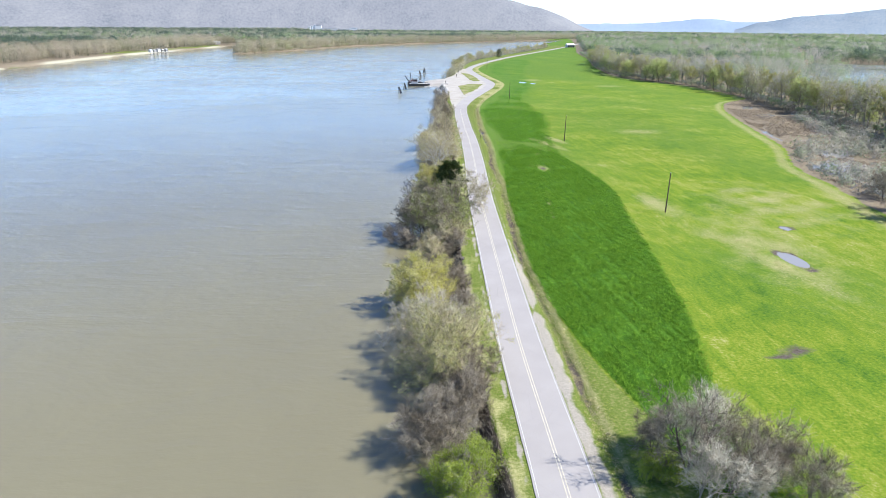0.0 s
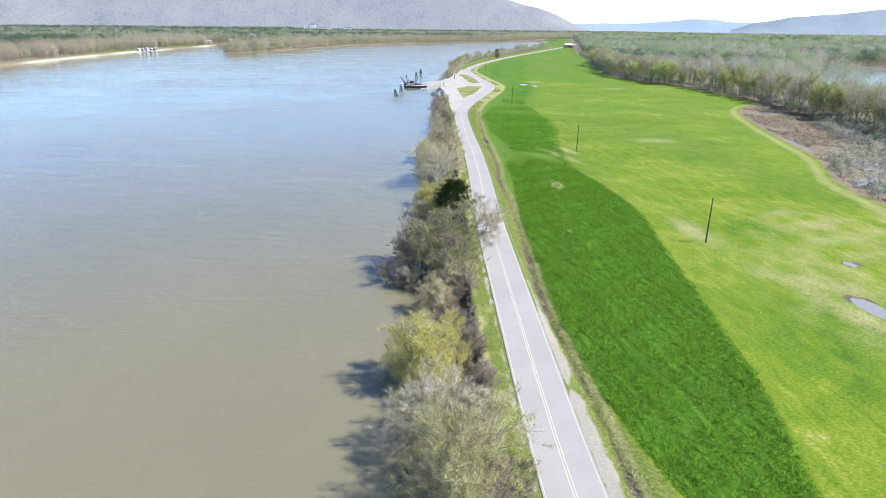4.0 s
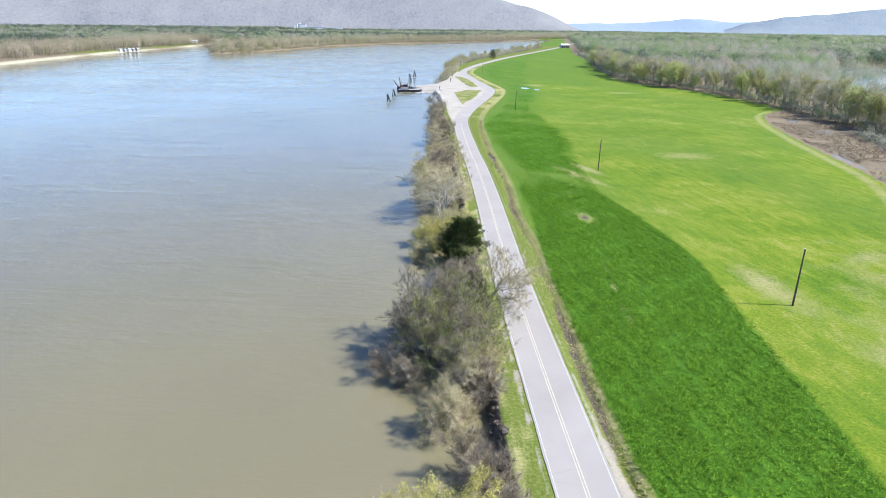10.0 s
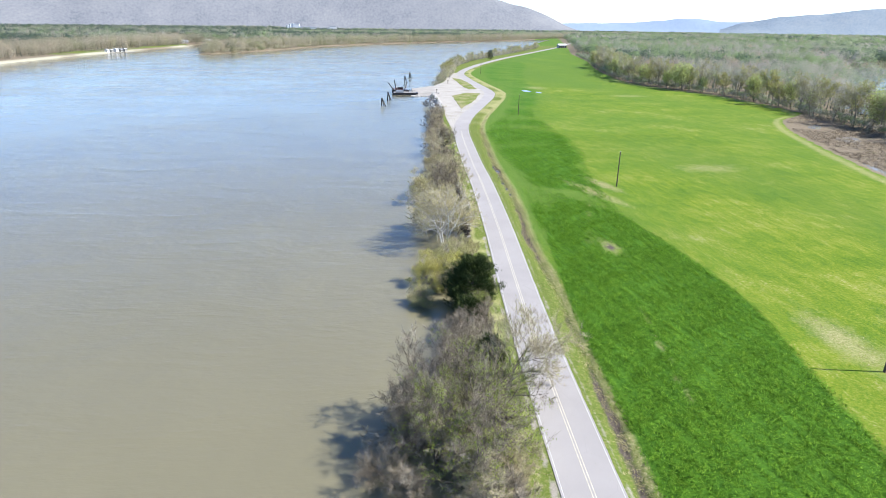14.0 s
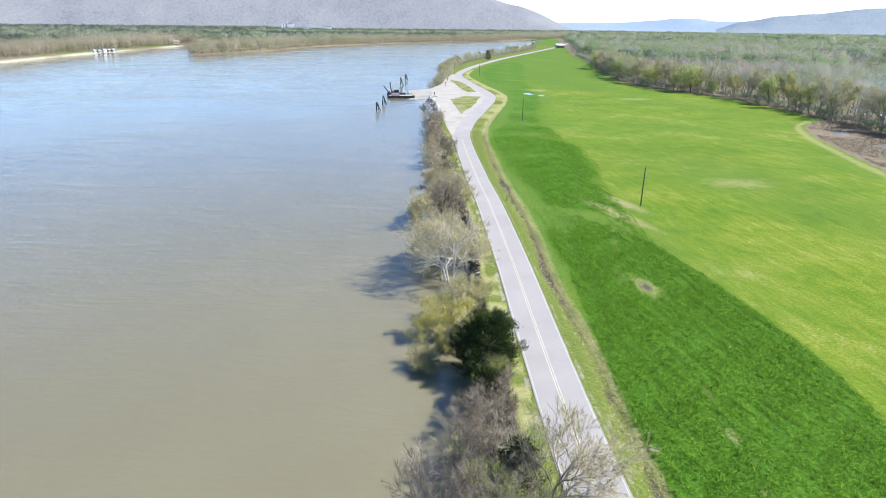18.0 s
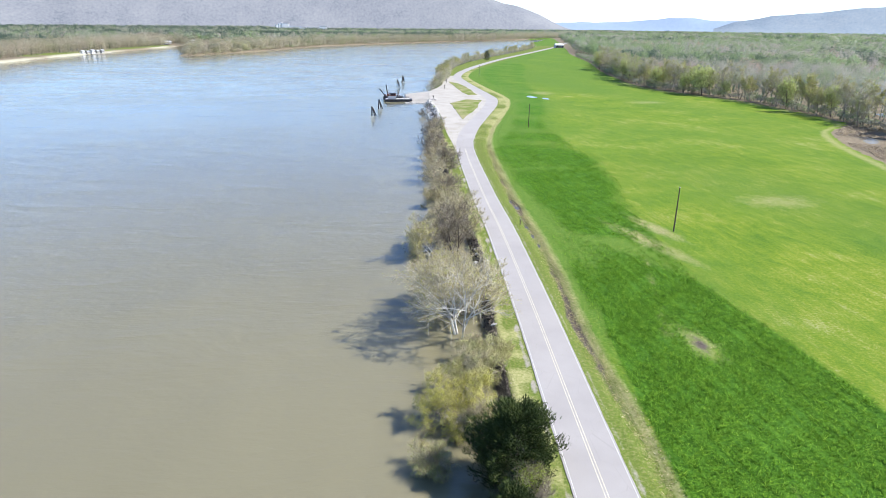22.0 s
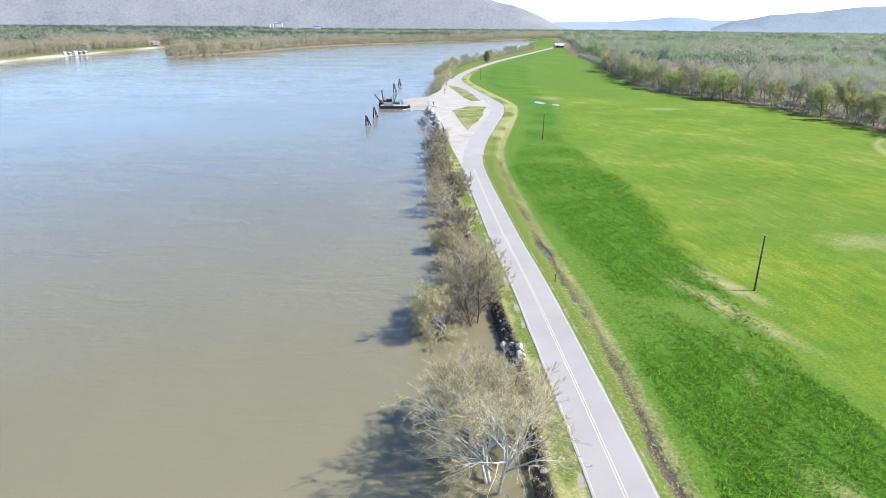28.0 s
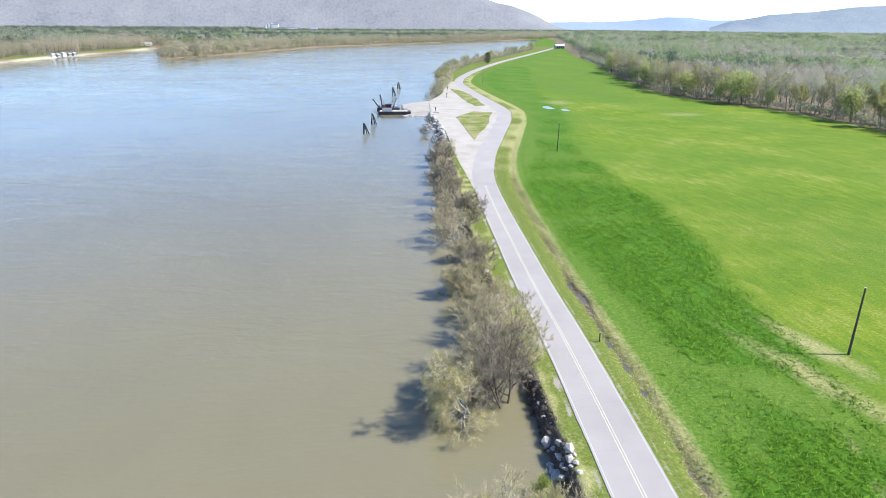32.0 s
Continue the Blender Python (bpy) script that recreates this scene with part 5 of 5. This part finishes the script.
for x, y, h in ((49.3, 449.5, 2.2), (64, 508, 2.4), (71, 548, 2.2)):
    p = thing("sign_post", (x, y, 0.05), "small dark post at the landing", "post", "posts at the landing")
    part("shaft", rod(bmesh.new(), (0, 0, -0.2), (0, 0, h), 0.14, 0.12, 8), M_TIMBER, p)
    bm = bmesh.new()
    box(bm, (0, 0, h - 0.3), (0.6, 0.06, 0.6), 0, 0.02)
    part("plate", bm, M_STEEL_DARK, p)


# ---- ferry barge, tug and pile clusters ----
def barge():
    root = thing("barge", (31.5, 461, WATER_Z), "black steel barge with a white deck house moored at the landing", "barge", turn=-4)
    bm = bmesh.new()
    v = []
    for x, z0 in ((-7.4, 0.3), (-6.2, -0.5), (5.8, -0.5), (7.6, 0.2)):
        v.append([bm.verts.new((x, sy * 2.6, z)) for sy, z in ((-1, z0), (1, z0), (1, 1.35), (-1, 1.35))])
    for a, b in zip(v, v[1:]):
        for k in range(4):
            bm.faces.new((a[k], a[(k + 1) % 4], b[(k + 1) % 4], b[k]))
    bm.faces.new(v[0])
    bm.faces.new(v[-1][::-1])
    bmesh.ops.recalc_face_normals(bm, faces=bm.faces[:])
    bmesh.ops.bevel(bm, geom=bm.edges[:], offset=0.06, segments=1, affect="EDGES")
    part("hull", bm, M_STEEL_DARK, root)
    bm = bmesh.new()
    box(bm, (-0.2, 0, 1.42), (13, 4.9, 0.1), 0, 0.02)
    part("deck", bm, M_CONCRETE, root)
    for sy in (-1, 1):
        bm = bmesh.new()
        box(bm, (-3.4, sy * 2.4, 2.0), (4.6, 0.12, 1.1), 0, 0.03)
        part("bulwark", bm, M_GREY_METAL, root, "dull grey painted bulwark")
        rail = part("rail", rod(bmesh.new(), (-1, sy * 2.4, 2.3), (6, sy * 2.4, 2.3), 0.05), M_STEEL_DARK, root)
        for k in range(6):
            part("stanchion", rod(bmesh.new(), (-0.8 + k * 1.35, sy * 2.4, 1.4), (-0.8 + k * 1.35, sy * 2.4, 2.32), 0.04), M_STEEL_DARK, rail)
    for k in range(5):
        bm = bmesh.new()
        bmesh.ops.create_uvsphere(bm, u_segments=10, v_segments=6, radius=0.42, matrix=Matrix.Translation((-6 + k * 2.6, -2.75, 0.9)) @ Matrix.Diagonal((1, 0.4, 1, 1)))
        part("fender", bm, M_TIMBER, root)
    return root


def tug():
    root = thing("workboat", (29.2, 471, WATER_Z), "dark red workboat with raised black spuds beside the barge", "boat", turn=-6)
    bm = bmesh.new()
    v = []
    for x, w, z0 in ((-5.2, 1.9, -0.4), (2.6, 2.2, -0.4), (4.6, 1.5, 0.0), (5.6, 0.4, 0.6)):
        v.append([bm.verts.new((x, sy * w, z)) for sy, z in ((-1, z0), (1, z0), (1.1, 1.9), (-1.1, 1.9))])
    for a, b in zip(v, v[1:]):
        for k in range(4):
            bm.faces.new((a[k], a[(k + 1) % 4], b[(k + 1) % 4], b[k]))
    bm.faces.new(v[0])
    bm.faces.new(v[-1][::-1])
    bmesh.ops.recalc_face_normals(bm, faces=bm.faces[:])
    bmesh.ops.bevel(bm, geom=bm.edges[:], offset=0.07, segments=1, affect="EDGES")
    part("hull", bm, M_STEEL_DARK, root)
    bm = bmesh.new()
    box(bm, (0.2, 0, 2.6), (3.0, 2.4, 1.4), 0, 0.08)
    cabin = part("cabin", bm, M_STEEL_RED, root)
    bm = bmesh.new()
    box(bm, (0.2, 0, 3.38), (3.5, 2.8, 0.16), 0, 0.04)
    part("roof", bm, M_STEEL_DARK, root)
    for sx in (-0.7, 0.2, 1.1):
        bm = bmesh.new()
        box(bm, (sx, -1.22, 2.8), (0.6, 0.06, 0.55), 0, 0.02)
        part("window", bm, M_DARK, cabin)
    for (a, b) in (((-3.6, -1.6, 1.2), (-6.8, -1.6, 5.6)), ((-2.6, 1.3, 0.8), (-3.6, 1.3, 7.4))):
        arm = part("spud", rod(bmesh.new(), a, b, 0.3, 0.26, 8), M_STEEL_DARK, root, "tall black steel spud")
        part("collar", rod(bmesh.new(), (b[0], b[1], b[2] - 0.3), (b[0], b[1], b[2] + 0.25), 0.5, 0.42, 10), M_STEEL_DARK, arm)
    part("boom", rod(bmesh.new(), (2.6, 0, 2), (4.4, 0, 6.4), 0.16, 0.1), M_STEEL_DARK, root)
    part("brace", rod(bmesh.new(), (0.4, 0, 3.5), (4.2, 0, 5.9), 0.07), M_STEEL_DARK, root)
    part("frame_leg", rod(bmesh.new(), (-1.6, -1.4, 1.9), (-2.2, 0, 5.2), 0.12, 0.1), M_STEEL_RED, root, "rusty red frame leg")
    part("frame_leg", rod(bmesh.new(), (-1.6, 1.4, 1.9), (-2.2, 0, 5.2), 0.12, 0.1), M_STEEL_RED, root, "rusty red frame leg")
    for x, y, w, h in ((3.6, -1.0, 1.3, 0.9), (-2.6, -0.6, 1.1, 1.2), (-4.2, 0.7, 1.0, 0.8)):
        bm = bmesh.new()
        box(bm, (x, y, 1.9 + h / 2), (w, 0.9, h), 0.2, 0.05)
        part("deck_box", bm, M_STEEL_RED if x < 0 else M_GREY_METAL, root)
    part("winch", rod(bmesh.new(), (3.2, -0.8, 2.4), (3.2, 0.8, 2.4), 0.5, None, 12), M_STEEL_RED, root)
    return root


def pile_cluster(x, y, h, turn):
    root = thing("mooring_dolphin", (x, y, WATER_Z), "leaning cluster of black timber mooring piles", "dolphin", "mooring piles in the river", turn=turn)
    for k, (dx, dy, tx, ty, hh) in enumerate(((0, 0, 0.1, 0, 1.0), (2.0, 0.3, 0.4, 0.1, 0.95), (3.4, 0.6, 0.5, 0.1, 0.92), (0.2, 2.2, 0.3, 0.3, 0.9))):
        part("timber_post", rod(bmesh.new(), (dx, dy, -3), (tx, ty, h * hh), 0.2, 0.2, 9), M_TIMBER, root)
    part("lashing", rod(bmesh.new(), (0.25, 0.1, h * 0.74), (0.32, 0.1, h * 0.82), 0.46, 0.42, 12), M_STEEL_DARK, root, "wire lashing round the heads")
    return root


barge()
tug()
for x, y, h, tn in ((15, 405, 4.4, 0), (19.4, 429, 4.8, 20), (36.6, 538, 5.2, 10), (43.4, 577, 4.8, 30)):
    pile_cluster(x, y, h, tn)


# ---- houses, barn, mill ----
def house(name, x, y, w, d, h, wall, roof, label, turn=0, z=None, windows=3, open_front=False, group=""):
    root = thing(name, (x, y, bz(x, y) if z is None else z), label, name.replace("_", " "), group, turn=turn)
    bm = bmesh.new()
    box(bm, (0, 0, h / 2 - 0.3), (w, d, h + 0.6))
    part("wall", bm, wall, root)
    bm = bmesh.new()
    g = [bm.verts.new(c) for c in ((-w / 2 - 0.4, -d / 2 - 0.4, h), (w / 2 + 0.4, -d / 2 - 0.4, h), (w / 2 + 0.4, d / 2 + 0.4, h), (-w / 2 - 0.4, d / 2 + 0.4, h), (-w / 2 - 0.4, 0, h + d * 0.28), (w / 2 + 0.4, 0, h + d * 0.28))]
    for q in ((0, 1, 5, 4), (2, 3, 4, 5), (0, 4, 3), (1, 2, 5), (3, 2, 1, 0)):
        bm.faces.new([g[i] for i in q])
    part("roof", bm, roof, root)
    if open_front:
        # The wall is solid; dark panels paint the shade of open bays.
        for k in range(windows):
            bm = bmesh.new()
            box(bm, (-w / 2 + w * (k + 0.5) / windows, -d / 2 - 0.02, h * 0.42), (w / windows * 0.8, 0.12, h * 0.84))
            part("bay_shade", bm, M_DARK, root, "dark panel for the shade inside an open bay")
    else:
        for k in range(windows):
            bm = bmesh.new()
            box(bm, (-w / 2 + w * (k + 0.5) / windows, -d / 2 - 0.03, h * 0.55), (1.1, 0.1, 1.3), 0, 0.02)
            win = part("window", bm, M_DARK, root)
            bm = bmesh.new()
            box(bm, (-w / 2 + w * (k + 0.5) / windows, -d / 2 - 0.06, h * 0.55 - 0.72), (1.4, 0.16, 0.1))
            part("sill", bm, M_WHITE, win)
    return root


house("barn", 358, 1188, 14, 9, 4.4, M_GREY_METAL, M_WHITE, "white open-fronted barn at the end of the field", 8, windows=4, open_front=True)
for x, y, w, h, tn in ((-309, 962, 7, 3.4, 70), (-306, 969, 6, 2.6, 64), (-303, 977, 8, 3.8, 66), (-300, 985, 6, 2.8, 62), (-297, 992, 7, 3.2, 66)):
    house("boat_house", x - 4, y, w * 0.62, 4.0, h * 0.8, M_WHITE if h > 3.3 else M_CONCRETE, M_GREY_METAL, "white boat house on the far river bank", tn, -0.6, windows=2, group="boat houses on the far bank")
dock = thing("dock", (-300, 976, WATER_Z), "long pale timber dock along the far river bank", "dock", turn=68)
bm = bmesh.new()
box(bm, (0, 0, 1.0), (44, 2.6, 0.25), 0, 0.04)
part("deck", bm, M_CONCRETE, dock)
for k in range(9):
    part("pile", rod(bmesh.new(), (-20 + k * 5, -1.1, -2.5), (-20 + k * 5, -1.1, 2.0), 0.16, 0.14, 8), M_CONCRETE, dock)
for k in range(6):
    x, y = -322 + 3.0 * k, 955 + 10 * k
    p = thing("dock_pole", (x, y, -0.5), "tall pale dock pole on the far bank", "pole", "dock poles on the far bank")
    part("shaft", rod(bmesh.new(), (0, 0, -1.5), (0, 0, 6.2), 0.15, 0.12, 8), M_CONCRETE, p)
    part("cap", rod(bmesh.new(), (0, 0, 6.2), (0, 0, 6.45), 0.22, 0.16, 8), M_GREY_METAL, p)
for x, y, w in ((-285, 1262, 14), (-258, 1325, 10)):
    house("house", x - 6, y, w * 0.8, 7, 3, M_CONCRETE, M_GREY_METAL, "low pale house by the river inlet", 40, 1.5, group="houses by the inlet")


def mill():
    root = thing("mill", (-161, 2440, 6), "white industrial mill with silos far below the mountain", "factory", turn=2)
    for k, (x, w, d, h) in enumerate(((0, 60, 26, 14), (55, 44, 24, 11), (-40, 22, 22, 24), (85, 26, 20, 16))):
        bm = bmesh.new()
        box(bm, (x, 0, h / 2), (w, d, h), 0, 0.4)
        b = part("building", bm, M_WHITE, root)
        bm = bmesh.new()
        box(bm, (x, 0, h + 0.5), (w + 1, d + 1, 1.0), 0, 0.2)
        part("roof", bm, M_GREY_METAL, b)
        for q in range(int(w / 12)):
            bm = bmesh.new()
            box(bm, (x - w / 2 + 6 + q * 12, -d / 2 - 0.1, h * 0.4), (6, 0.4, 4))
            part("door", bm, M_DARK, b)
    for k in range(3):
        part("silo", rod(bmesh.new(), (-52 - 9 * k, -6, 0), (-52 - 9 * k, -6, 27 - 3 * k), 4.2, None, 16), M_WHITE, root)
    return root


mill()
